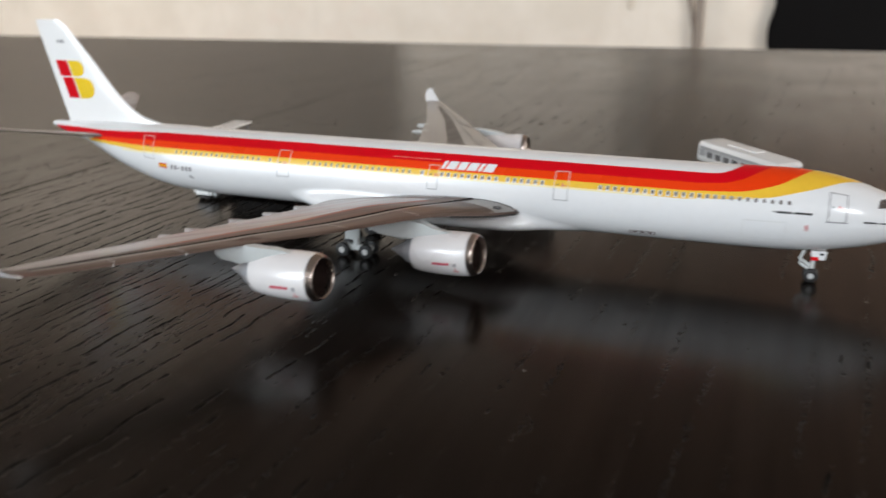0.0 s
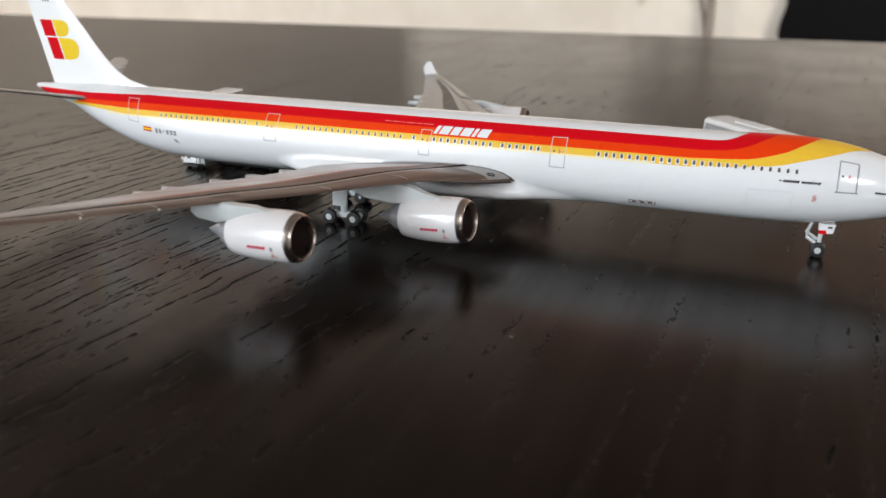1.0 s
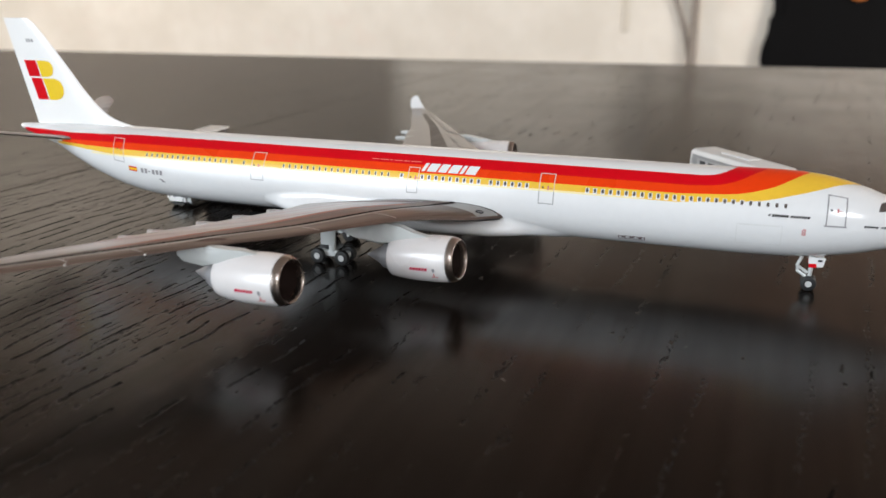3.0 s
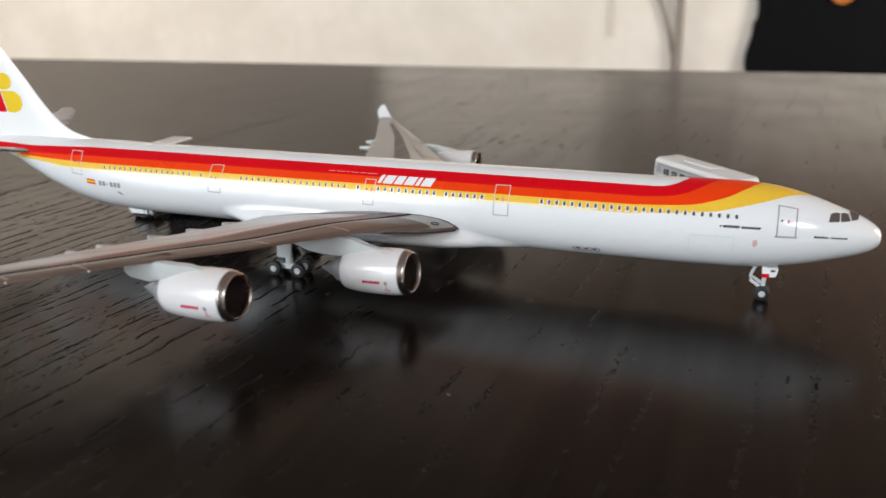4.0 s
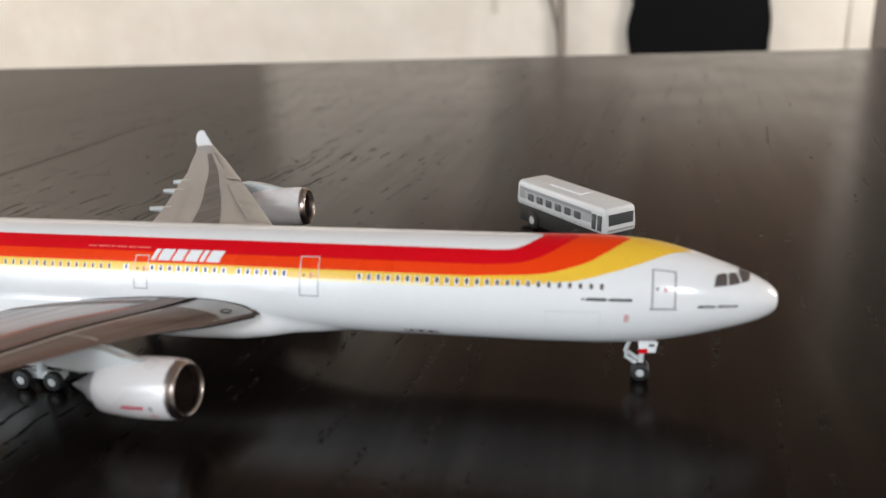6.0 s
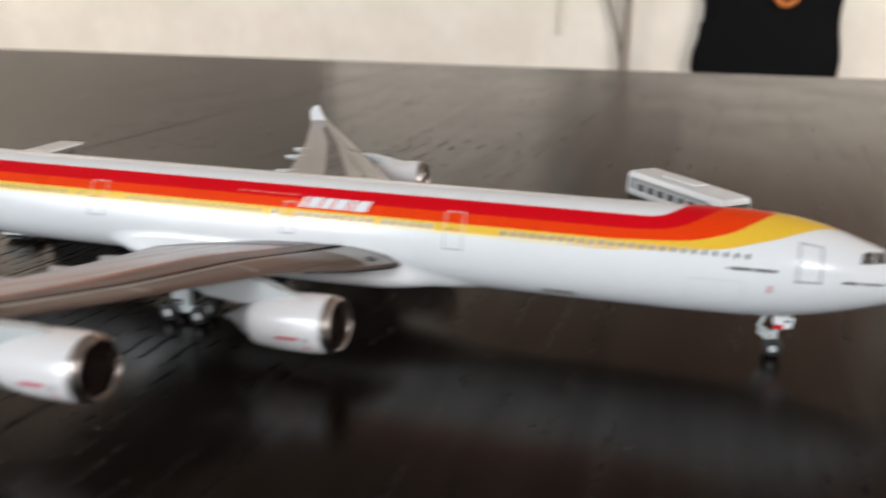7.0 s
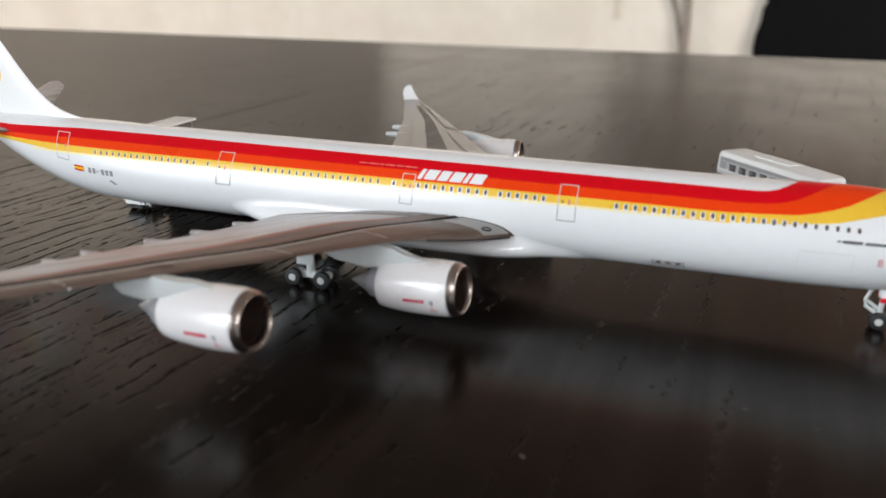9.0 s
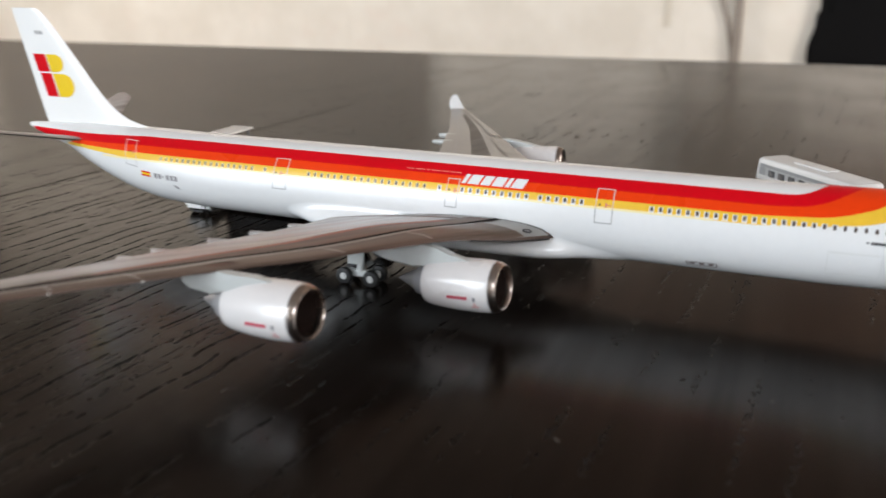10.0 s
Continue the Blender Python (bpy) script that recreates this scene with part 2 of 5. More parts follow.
def plaster(name, base, stain, dirt):
    """Old painted plaster: broad cloudy stains, warmer blotches and a fine roller texture."""
    m, nt, b = nodes_of(name)
    link = nt.links.new
    co = nt.nodes.new("ShaderNodeTexCoord").outputs["Object"]
    cloud = noise_tex(nt, co, 5.0, 4.0, 0.6)
    blot = noise_tex(nt, co, 13.0, 3.0, 0.55)
    runs = noise_tex(nt, co, 1.0, 3.0, 0.6, (26.0, 26.0, 2.5))
    grain = noise_tex(nt, co, 260.0, 3.0)
    tone = ramp(nt, cloud.outputs[0], [(0.36, stain), (0.60, base)])
    last = tone.outputs[0]
    for src, lo, hi, amount, col in ((blot, 0.55, 0.72, 0.45, dirt), (runs, 0.58, 0.75, 0.5, stain)):
        gate = nt.nodes.new("ShaderNodeMapRange")
        gate.inputs["From Min"].default_value, gate.inputs["From Max"].default_value = lo, hi
        gate.inputs["To Max"].default_value = amount
        link(src.outputs[0], gate.inputs[0])
        mix = nt.nodes.new("ShaderNodeMix")
        mix.data_type = "RGBA"
        link(gate.outputs[0], mix.inputs[0])
        link(last, mix.inputs[6])
        mix.inputs[7].default_value = (*col, 1)
        last = mix.outputs[2]
    link(last, b.inputs["Base Color"])
    b.inputs["Roughness"].default_value = 0.85
    b.inputs["Specular IOR Level"].default_value = 0.3
    bp = nt.nodes.new("ShaderNodeBump")
    bp.inputs["Strength"].default_value, bp.inputs["Distance"].default_value = 0.3, 0.0006
    link(grain.outputs[0], bp.inputs["Height"])
    link(bp.outputs[0], b.inputs["Normal"])
    return m


M_TABLE = dark_oak("dark_stained_oak")
M_WHITE = paint("white_gloss_paint", (0.84, 0.84, 0.84), 0.22, vary=0.02, coat=0.5, bump=0.0)
# Cowl white is tinted to hold the warm reflection from above.
M_COWL = paint("warm_reflecting_cowl_white", (0.80, 0.765, 0.755), 0.26, vary=0.02, coat=0.35, bump=0.0)
M_CRIMSON = paint("crimson_mark_print", (0.60, 0.02, 0.07), 0.35, vary=0.05, bump=0.0, spec=0.3)
M_FINWHITE = paint("bright_white_fin_paint", (0.95, 0.945, 0.93), 0.2, vary=0.01, coat=0.4, bump=0.0)
M_RED = paint("red_print", (0.66, 0.003, 0.010), 0.3, vary=0.05, coat=0.0, bump=0.0, spec=0.14)
M_ORANGE = paint("orange_red_print", (0.84, 0.050, 0.004), 0.28, vary=0.05, coat=0.0, bump=0.0, spec=0.2)
M_YELLOW = paint("yellow_print", (0.87, 0.53, 0.045), 0.28, vary=0.05, coat=0.1, bump=0.0, spec=0.35)
M_FINYELLOW = paint("bright_yellow_print", (0.90, 0.62, 0.02), 0.25, vary=0.04, coat=0.4, bump=0.0)
M_LINE = paint("grey_line_print", (0.30, 0.29, 0.30), 0.4, vary=0.1, bump=0.0)
M_FAINT = paint("pale_grey_line_print", (0.72, 0.72, 0.71), 0.4, vary=0.06, bump=0.0)
M_BLACKPRINT = paint("black_print", (0.02, 0.02, 0.022), 0.4, vary=0.1, bump=0.0)
M_PINK = paint("red_stencil_print", (0.62, 0.16, 0.16), 0.4, vary=0.1, bump=0.0)
M_VENT = paint("dark_red_print", (0.07, 0.022, 0.022), 0.4, vary=0.1, bump=0.0)
M_DOORLINE = paint("mid_grey_line_print", (0.44, 0.44, 0.44), 0.4, vary=0.1, bump=0.0)
M_PALEYELLOW = paint("pale_yellow_print", (0.90, 0.76, 0.40), 0.3, vary=0.05, bump=0.0)
M_SEAM = paint("matt_black_seam", (0.004, 0.0035, 0.003), 0.85, vary=0.1, bump=0.0, spec=0.05)
M_GLASSPRINT = paint("smoky_window_print", (0.10, 0.083, 0.075), 0.2, vary=0.15, bump=0.0)
M_CABINPANE = paint("brown_grey_pane_print", (0.095, 0.072, 0.06), 0.35, vary=0.2, bump=0.0)
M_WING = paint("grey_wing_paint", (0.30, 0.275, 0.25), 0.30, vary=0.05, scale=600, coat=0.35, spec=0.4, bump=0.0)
# Starboard slat and panel tones include that wing's shade and reflections; port stays greyer.
M_SLAT = streaked("brown_shaded_slat", (0.088, 0.06, 0.047), (0.18, 0.134, 0.110), (0.175, 0.085, 0.061), 0.34, 0.32, 0.35)
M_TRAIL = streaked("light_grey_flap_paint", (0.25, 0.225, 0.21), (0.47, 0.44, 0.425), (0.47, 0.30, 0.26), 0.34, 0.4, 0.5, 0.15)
M_STAIN = paint("pale_taupe_wall_stain", (0.73, 0.68, 0.59), 0.8, vary=0.08, scale=120, bump=0.05)
M_UNDER = paint("pale_grey_underside_paint", (0.74, 0.71, 0.68), 0.35, vary=0.05, scale=600, coat=0.2, bump=0.0)
M_SALMON = paint("salmon_reflection_tone", (0.36, 0.15, 0.115), 0.5, vary=0.12, scale=400, bump=0.0, spec=0.25)
M_ROOT = paint("mid_grey_root_paint", (0.34, 0.33, 0.315), 0.32, vary=0.05, scale=600, bump=0.0)
M_PANEL = streaked("dark_shaded_wing_panel", (0.078, 0.052, 0.042), (0.215, 0.158, 0.134), (0.24, 0.092, 0.068), 0.42, 0.16, 0.7)
M_PORTPANEL = streaked("mid_grey_wing_panel", (0.10, 0.088, 0.076), (0.19, 0.172, 0.155), (0.14, 0.115, 0.098), 0.42, 0.2, 0.4)
M_FAINTRED = paint("faint_red_print", (0.78, 0.17, 0.13), 0.4, vary=0.08, bump=0.0)
M_FAN = paint("dark_fan_metal", (0.03, 0.02, 0.016), 0.4, metal=0.4, vary=0.1, bump=0.0)
M_DOORPALE = paint("pale_line_print", (0.70, 0.52, 0.46), 0.4, vary=0.08, bump=0.0)
M_DUST = paint("pale_dust", (0.2, 0.185, 0.165), 0.9, vary=0.1, bump=0.0)
M_LIGHTGREY = paint("pale_grey_paint", (0.56, 0.58, 0.57), 0.32, vary=0.04, coat=0.2, bump=0.01)
M_CHROME = paint("polished_metal", (0.52, 0.46, 0.425), 0.27, metal=1.0, vary=0.05, bump=0.01)
M_STEEL = paint("dull_metal", (0.36, 0.36, 0.375), 0.48, metal=0.3, vary=0.1, bump=0.02)
M_INTAKE = paint("brown_intake_lining", (0.026, 0.015, 0.012), 0.45, vary=0.15, bump=0.01)
M_RUBBER = paint("black_rubber", (0.012, 0.012, 0.012), 0.55, vary=0.2, bump=0.05)
M_HUB = paint("grey_wheel_hub", (0.55, 0.55, 0.54), 0.4, vary=0.05, bump=0.0)
M_BUSWHITE = paint("white_bus_plastic", (0.74, 0.74, 0.73), 0.35, vary=0.03, bump=0.01)
M_BUSGLASS = paint("dark_tinted_glass", (0.075, 0.077, 0.08), 0.2, vary=0.1, bump=0.0)
M_BUSBAND = paint("mid_grey_pillar_paint", (0.33, 0.335, 0.34), 0.4, vary=0.08, bump=0.0)
M_BUSPILLAR = paint("pale_grey_pillar_paint", (0.46, 0.465, 0.47), 0.4, vary=0.08, bump=0.0)
M_BUSGREY = paint("grey_bus_trim", (0.16, 0.165, 0.17), 0.45, vary=0.1, bump=0.0)
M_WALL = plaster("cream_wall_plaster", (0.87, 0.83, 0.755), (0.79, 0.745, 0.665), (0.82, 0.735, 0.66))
# Unseen upper walls and ceiling are kept dark so the tabletop reflects less.
M_UPPER = paint("unseen_dark_taupe_wall", (0.29, 0.196, 0.147), 0.8, vary=0.06, scale=60, bump=0.2, spec=0.3)
M_CEIL = paint("taupe_ceiling_paint", (0.245, 0.21, 0.187), 0.9, vary=0.02, scale=50, bump=0.2, spec=0.3)
M_FLOOR = paint("brown_floor_boards", (0.16, 0.10, 0.065), 0.4, vary=0.25, scale=40, bump=0.1)
M_PIPE = paint("taupe_pipe_paint", (0.27, 0.235, 0.205), 0.5, vary=0.08, scale=120, bump=0.02)
M_CLOTH = paint("black_woven_cloth", (0.0055, 0.0055, 0.006), 0.95, vary=0.3, scale=700, bump=0.4, spec=0.1)
M_ORING = paint("orange_plastic", (0.62, 0.20, 0.04), 0.4, vary=0.08, scale=300, bump=0.02)
M_DOORGREY = paint("grey_brown_door_paint", (0.16, 0.14, 0.125), 0.5, vary=0.06, scale=80, bump=0.05)
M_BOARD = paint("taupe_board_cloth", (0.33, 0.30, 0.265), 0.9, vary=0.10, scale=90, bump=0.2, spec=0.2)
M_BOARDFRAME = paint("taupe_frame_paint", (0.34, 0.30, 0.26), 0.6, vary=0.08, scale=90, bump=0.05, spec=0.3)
M_SHEET = paint("brown_panel_tone", (0.36, 0.315, 0.265), 0.7, vary=0.25, scale=30, bump=0.0, spec=0.3)
M_FRAME = paint("white_frame_paint", (0.78, 0.78, 0.76), 0.4, vary=0.03, scale=80, bump=0.02)


# ---- mesh helpers ----
def link_mesh(name, bm, mat, parent=None, smooth=True, scale=U):
    if scale != 1.0:
        bmesh.ops.scale(bm, vec=(scale,) * 3, verts=bm.verts)
    bmesh.ops.recalc_face_normals(bm, faces=bm.faces)
    me = bpy.data.meshes.new(name)
    bm.to_mesh(me)
    bm.free()
    me.materials.append(mat)
    if smooth:
        me.shade_smooth()
        me.set_sharp_from_angle(angle=radians(38))
    ob = new(name, me)
    if parent is not None:
        ob.parent = parent
    return ob


def part(name, bm, mat, parent, label="", smooth=True):
    ob = link_mesh(name, bm, mat, parent, smooth)
    return tagged(ob, label)


def thing(name, label, category, group="", kind=""):
    ob = new(name)
    ob.empty_display_size = 0.01
    return tagged(ob, label, category, group, kind)


def box(bm, x0, x1, y0, y1, z0, z1, bevel=0.0, m=None):
    r = bmesh.ops.create_cube(bm, size=1.0)["verts"]
    for v in r:
        v.co = Vector(((x0 + x1) / 2 + v.co.x * (x1 - x0), (y0 + y1) / 2 + v.co.y * (y1 - y0), (z0 + z1) / 2 + v.co.z * (z1 - z0)))
    if m is not None:
        for v in r:
            v.co = m @ v.co
    if bevel:
        edges = list({e for v in r for e in v.link_edges})
        bmesh.ops.bevel(bm, geom=edges, offset=bevel, segments=2, profile=0.6, affect="EDGES")
    return bm


def new_box(*a, **k):
    return box(bmesh.new(), *a, **k)


def grid(bm, rows, closed=False, cap=False):
    """Skin a list of equally long rings or rows of points."""
    vs = [[bm.verts.new(p) for p in row] for row in rows]
    n = len(rows[0])
    for a, b in zip(vs, vs[1:]):
        for i in range(n if closed else n - 1):
            j = (i + 1) % n
            bm.faces.new((a[i], a[j], b[j], b[i]))
    if cap:
        bm.faces.new(vs[0])
        bm.faces.new(list(reversed(vs[-1])))
    return bm


def lathe_x(profile, centre=(0, 0, 0), seg=40, m=None):
    """A body turned round the x axis from (x, radius) pairs."""
    bm = bmesh.new()
    rows = []
    for x, r in profile:
        row = []
        for i in range(seg):
            a = 2 * math.pi * i / seg
            p = Vector((x, r * math.cos(a), r * math.sin(a)))
            if m is not None:
                p = m @ p
            row.append(p + Vector(centre))
        rows.append(row)
    return grid(bm, rows, closed=True)


def lathe_y(profile, centre, seg=28):
    bm = bmesh.new()
    rows = [[Vector((r * math.cos(2 * math.pi * i / seg), y, r * math.sin(2 * math.pi * i / seg))) + Vector(centre) for i in range(seg)] for y, r in profile]
    return grid(bm, rows, closed=True)


def prism(points, depth, axis="y", at=0.0, bevel=0.0):
    """A flat outline in the xz plane (or xy for axis z), given thickness."""
    bm = bmesh.new()
    def place(p, d):
        return (p[0], at + d, p[1]) if axis == "y" else (p[0], p[1], at + d)
    a = [bm.verts.new(place(p, -depth / 2)) for p in points]
    b = [bm.verts.new(place(p, depth / 2)) for p in points]
    bm.faces.new(a)
    bm.faces.new(list(reversed(b)))
    n = len(points)
    for i in range(n):
        bm.faces.new((a[i], b[i], b[(i + 1) % n], a[(i + 1) % n]))
    if bevel:
        bmesh.ops.bevel(bm, geom=list(bm.edges), offset=bevel, segments=2, profile=0.6, affect="EDGES")
    return bm


def tube(points, radius, seg=10):
    """A round rod along a line of points."""
    bm = bmesh.new()
    pts = [Vector(p) for p in points]
    rows = []
    for i, p in enumerate(pts):
        d = (pts[min(i + 1, len(pts) - 1)] - pts[max(i - 1, 0)]).normalized()
        side = d.cross(Vector((0, 0, 1)) if abs(d.z) < 0.9 else Vector((0, 1, 0))).normalized()
        up = side.cross(d)
        rows.append([p + radius * (math.cos(2 * math.pi * k / seg) * side + math.sin(2 * math.pi * k / seg) * up) for k in range(seg)])
    return grid(bm, rows, closed=True, cap=True)


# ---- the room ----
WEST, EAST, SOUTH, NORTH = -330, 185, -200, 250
RAIL_W, RAIL_E, RAIL_D = 132, 74, 46  # unseen wall tops are darkened to dim the lacquer: the cream reaches higher in the western bay, and ends lower beside the door


def room():
    n0, n1 = NORTH, NORTH + 12
    low = "cream painted lower wall behind the table"
    high = "unseen dark taupe upper wall that dims the lacquer"
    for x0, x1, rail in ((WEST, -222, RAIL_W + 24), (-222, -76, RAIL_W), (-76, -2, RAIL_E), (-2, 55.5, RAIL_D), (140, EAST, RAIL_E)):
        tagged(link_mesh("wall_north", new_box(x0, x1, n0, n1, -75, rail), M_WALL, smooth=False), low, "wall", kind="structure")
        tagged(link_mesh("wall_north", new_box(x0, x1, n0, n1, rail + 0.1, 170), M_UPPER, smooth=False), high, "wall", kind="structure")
    tagged(link_mesh("wall_north", new_box(55.5, 140, n0, n1, 134, 170), M_UPPER, smooth=False), "unseen dark taupe wall above the door", "wall", kind="structure")
    door = tagged(link_mesh("door_1", new_box(61.6, 134, n0 + 5, n0 + 9, -75, 128, 0.4), M_DOORGREY), "closed flat door painted grey-brown", "door", kind="structure")
    for x0, x1, z0, z1 in ((55.6, 61.5, -75, 134), (134.1, 140, -75, 134), (61.6, 134, 128.1, 134)):
        tagged(link_mesh("door_frame", new_box(x0, x1, n0 - 1, n0 + 11, z0, z1, 0.3), M_WALL, door), "cream painted door frame")
    # side walls, each with an unseen opening added for its fill lamp
    for y0, y1, z0, z1, mat, tag in ((SOUTH, 20, -75, RAIL_W, M_WALL, "cream painted lower side wall"), (140, n1, -75, RAIL_W, M_WALL, "cream painted lower side wall beside the added opening"), (20, 140, -75, 50, M_WALL, "cream painted wall under the added opening"), (SOUTH, n1, RAIL_W + 0.1, 170, M_UPPER, "unseen dark taupe upper side wall")):
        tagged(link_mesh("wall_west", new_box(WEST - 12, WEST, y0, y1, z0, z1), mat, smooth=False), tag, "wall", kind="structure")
    win = thing("window_4", "unseen white framed opening added for a fill lamp", "window", kind="structure")
    for y0, y1, z0, z1 in ((20, 24, 50, 132), (136, 140, 50, 132), (24.1, 135.9, 50, 54), (24.1, 135.9, 128, 132), (78, 82, 54.1, 127.9)):
        part("window_frame", new_box(WEST - 10, WEST - 4, y0, y1, z0, z1, 0.3), M_FRAME, win)
    w0, w1 = 25, 145
    for y0, y1, z0, z1, mat, tag in ((SOUTH, w0, -75, RAIL_E, M_WALL, "cream painted lower side wall"), (SOUTH, w0, RAIL_E + 0.1, 170, M_UPPER, "unseen dark taupe upper side wall"), (w1, n1, -75, RAIL_E, M_WALL, "cream painted lower side wall beside the added opening"), (w1, n1, RAIL_E + 0.1, 170, M_UPPER, "unseen dark taupe upper side wall"), (w0, w1, -75, 5, M_WALL, "cream painted wall under the added opening"), (w0, w1, 125, 170, M_UPPER, "unseen dark taupe wall over the added opening")):
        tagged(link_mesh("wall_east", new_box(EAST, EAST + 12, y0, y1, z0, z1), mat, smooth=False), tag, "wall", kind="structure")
    win = thing("window_3", "unseen white framed opening added for a fill lamp", "window", kind="structure")
    for y0, y1, z0, z1 in ((w0, w0 + 4, 5, 125), (w1 - 4, w1, 5, 125), (w0 + 4.1, w1 - 4.1, 5, 9), (w0 + 4.1, w1 - 4.1, 121, 125), (w0 + 58, w0 + 62, 9.1, 120.9)):
        part("window_frame", new_box(EAST + 4, EAST + 10, y0, y1, z0, z1, 0.3), M_FRAME, win)
    # wall behind the viewer, with two window openings
    for x0, x1, z0, z1 in ((WEST, EAST, -75, 2), (WEST, EAST, 122, 170), (WEST, -175, 2, 122), (-75, 95, 2, 122), (145, EAST, 2, 122), (95, 145, 2, 65)):
        tagged(link_mesh("wall_south", new_box(x0, x1, SOUTH, SOUTH + 12, z0, z1), M_WALL, smooth=False), "cream painted window wall", "wall", kind="structure")
    for k, (x, x1, z, z1) in enumerate(((-175, -75, 2, 122), (95, 145, 65, 122))):
        win = thing("window_%d" % (k + 1), "white framed window lit by daylight", "window", kind="structure")
        for a in ((x, x + 3, z, z1), (x1 - 3, x1, z, z1), (x + 3.1, x1 - 3.1, z, z + 3), (x + 3.1, x1 - 3.1, z1 - 3, z1), ((x + x1) / 2 - 1.5, (x + x1) / 2 + 1.5, z + 3.1, z1 - 3.1)):
            part("window_frame", new_box(a[0], a[1], SOUTH + 2, SOUTH + 8, a[2], a[3], 0.3), M_FRAME, win)
    tagged(link_mesh("floor", new_box(WEST - 12, EAST + 12, SOUTH, n1, -87, -75.1), M_FLOOR, smooth=False), "brown wooden floor", "floor", kind="structure")
    tagged(link_mesh("ceiling", new_box(WEST - 12, EAST + 12, SOUTH, n1, 170.1, 180), M_CEIL, smooth=False), "plain ceiling", "ceiling", kind="structure")


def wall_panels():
    """Unseen flat panels, added above the table's edge to give blurred darker bands in the lacquer."""
    board = thing("unseen_long_panel", "unseen long taupe panel added on the cream wall", "pin board")
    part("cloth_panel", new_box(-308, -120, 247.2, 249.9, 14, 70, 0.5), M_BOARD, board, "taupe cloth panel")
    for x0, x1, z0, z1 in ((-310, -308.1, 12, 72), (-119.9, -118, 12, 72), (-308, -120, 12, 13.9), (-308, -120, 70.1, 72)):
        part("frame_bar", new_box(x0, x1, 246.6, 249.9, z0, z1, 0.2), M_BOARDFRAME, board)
    pic = thing("unseen_framed_panel", "unseen brown panel in a flat taupe frame, added on the wall", "picture")
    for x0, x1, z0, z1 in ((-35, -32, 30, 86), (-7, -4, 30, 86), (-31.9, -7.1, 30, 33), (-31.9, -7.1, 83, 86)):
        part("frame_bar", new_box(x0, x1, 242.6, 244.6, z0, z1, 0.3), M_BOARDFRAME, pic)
    part("panel_sheet", new_box(-31.9, -7.1, 243.4, 244.2, 33.1, 82.9), M_SHEET, pic, "plain brown panel sheet", smooth=False)
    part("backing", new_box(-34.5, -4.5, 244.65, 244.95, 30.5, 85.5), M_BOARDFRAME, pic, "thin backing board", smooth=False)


def far_edge(x):
    return 39.2 + 0.095 * x


def seam_x(y):
    return -20.55 + 0.055 * y


def table():
    t = thing("dining_table", "black-brown stained oak table with satin lacquer", "table")
    gap = 0.013
    for x_of_left, x_of_right in (((lambda y: -78.0), (lambda y: seam_x(y) - gap)), ((lambda y: seam_x(y) + gap), (lambda y: 66.0))):
        quad = []
        for side in (x_of_left, x_of_right):
            x0, x1 = side(-48.0), side(38.0)
            near = far_edge(x0) - 87.2
            quad.append(((x0, near), (x1, far_edge(x1))))
        pts = [quad[0][0], quad[1][0], quad[1][1], quad[0][1]]
        part("tabletop_leaf", prism(pts, 3.6, "z", -1.8, 0.02), M_TABLE, t, smooth=False)
    for x, y in ((-72, -49), (60, -36), (-72, 26), (60, 38)):
        part("leg", new_box(x - 3.5, x + 3.5, y - 3.5, y + 3.5, -75.1, -3.7, 0.3), M_TABLE, t)
    part("apron", prism([(-68, -50.5), (56, -38.7), (56, -36.4), (-68, -48.2)], 7.3, "z", -7.35, 0.1), M_TABLE, t)


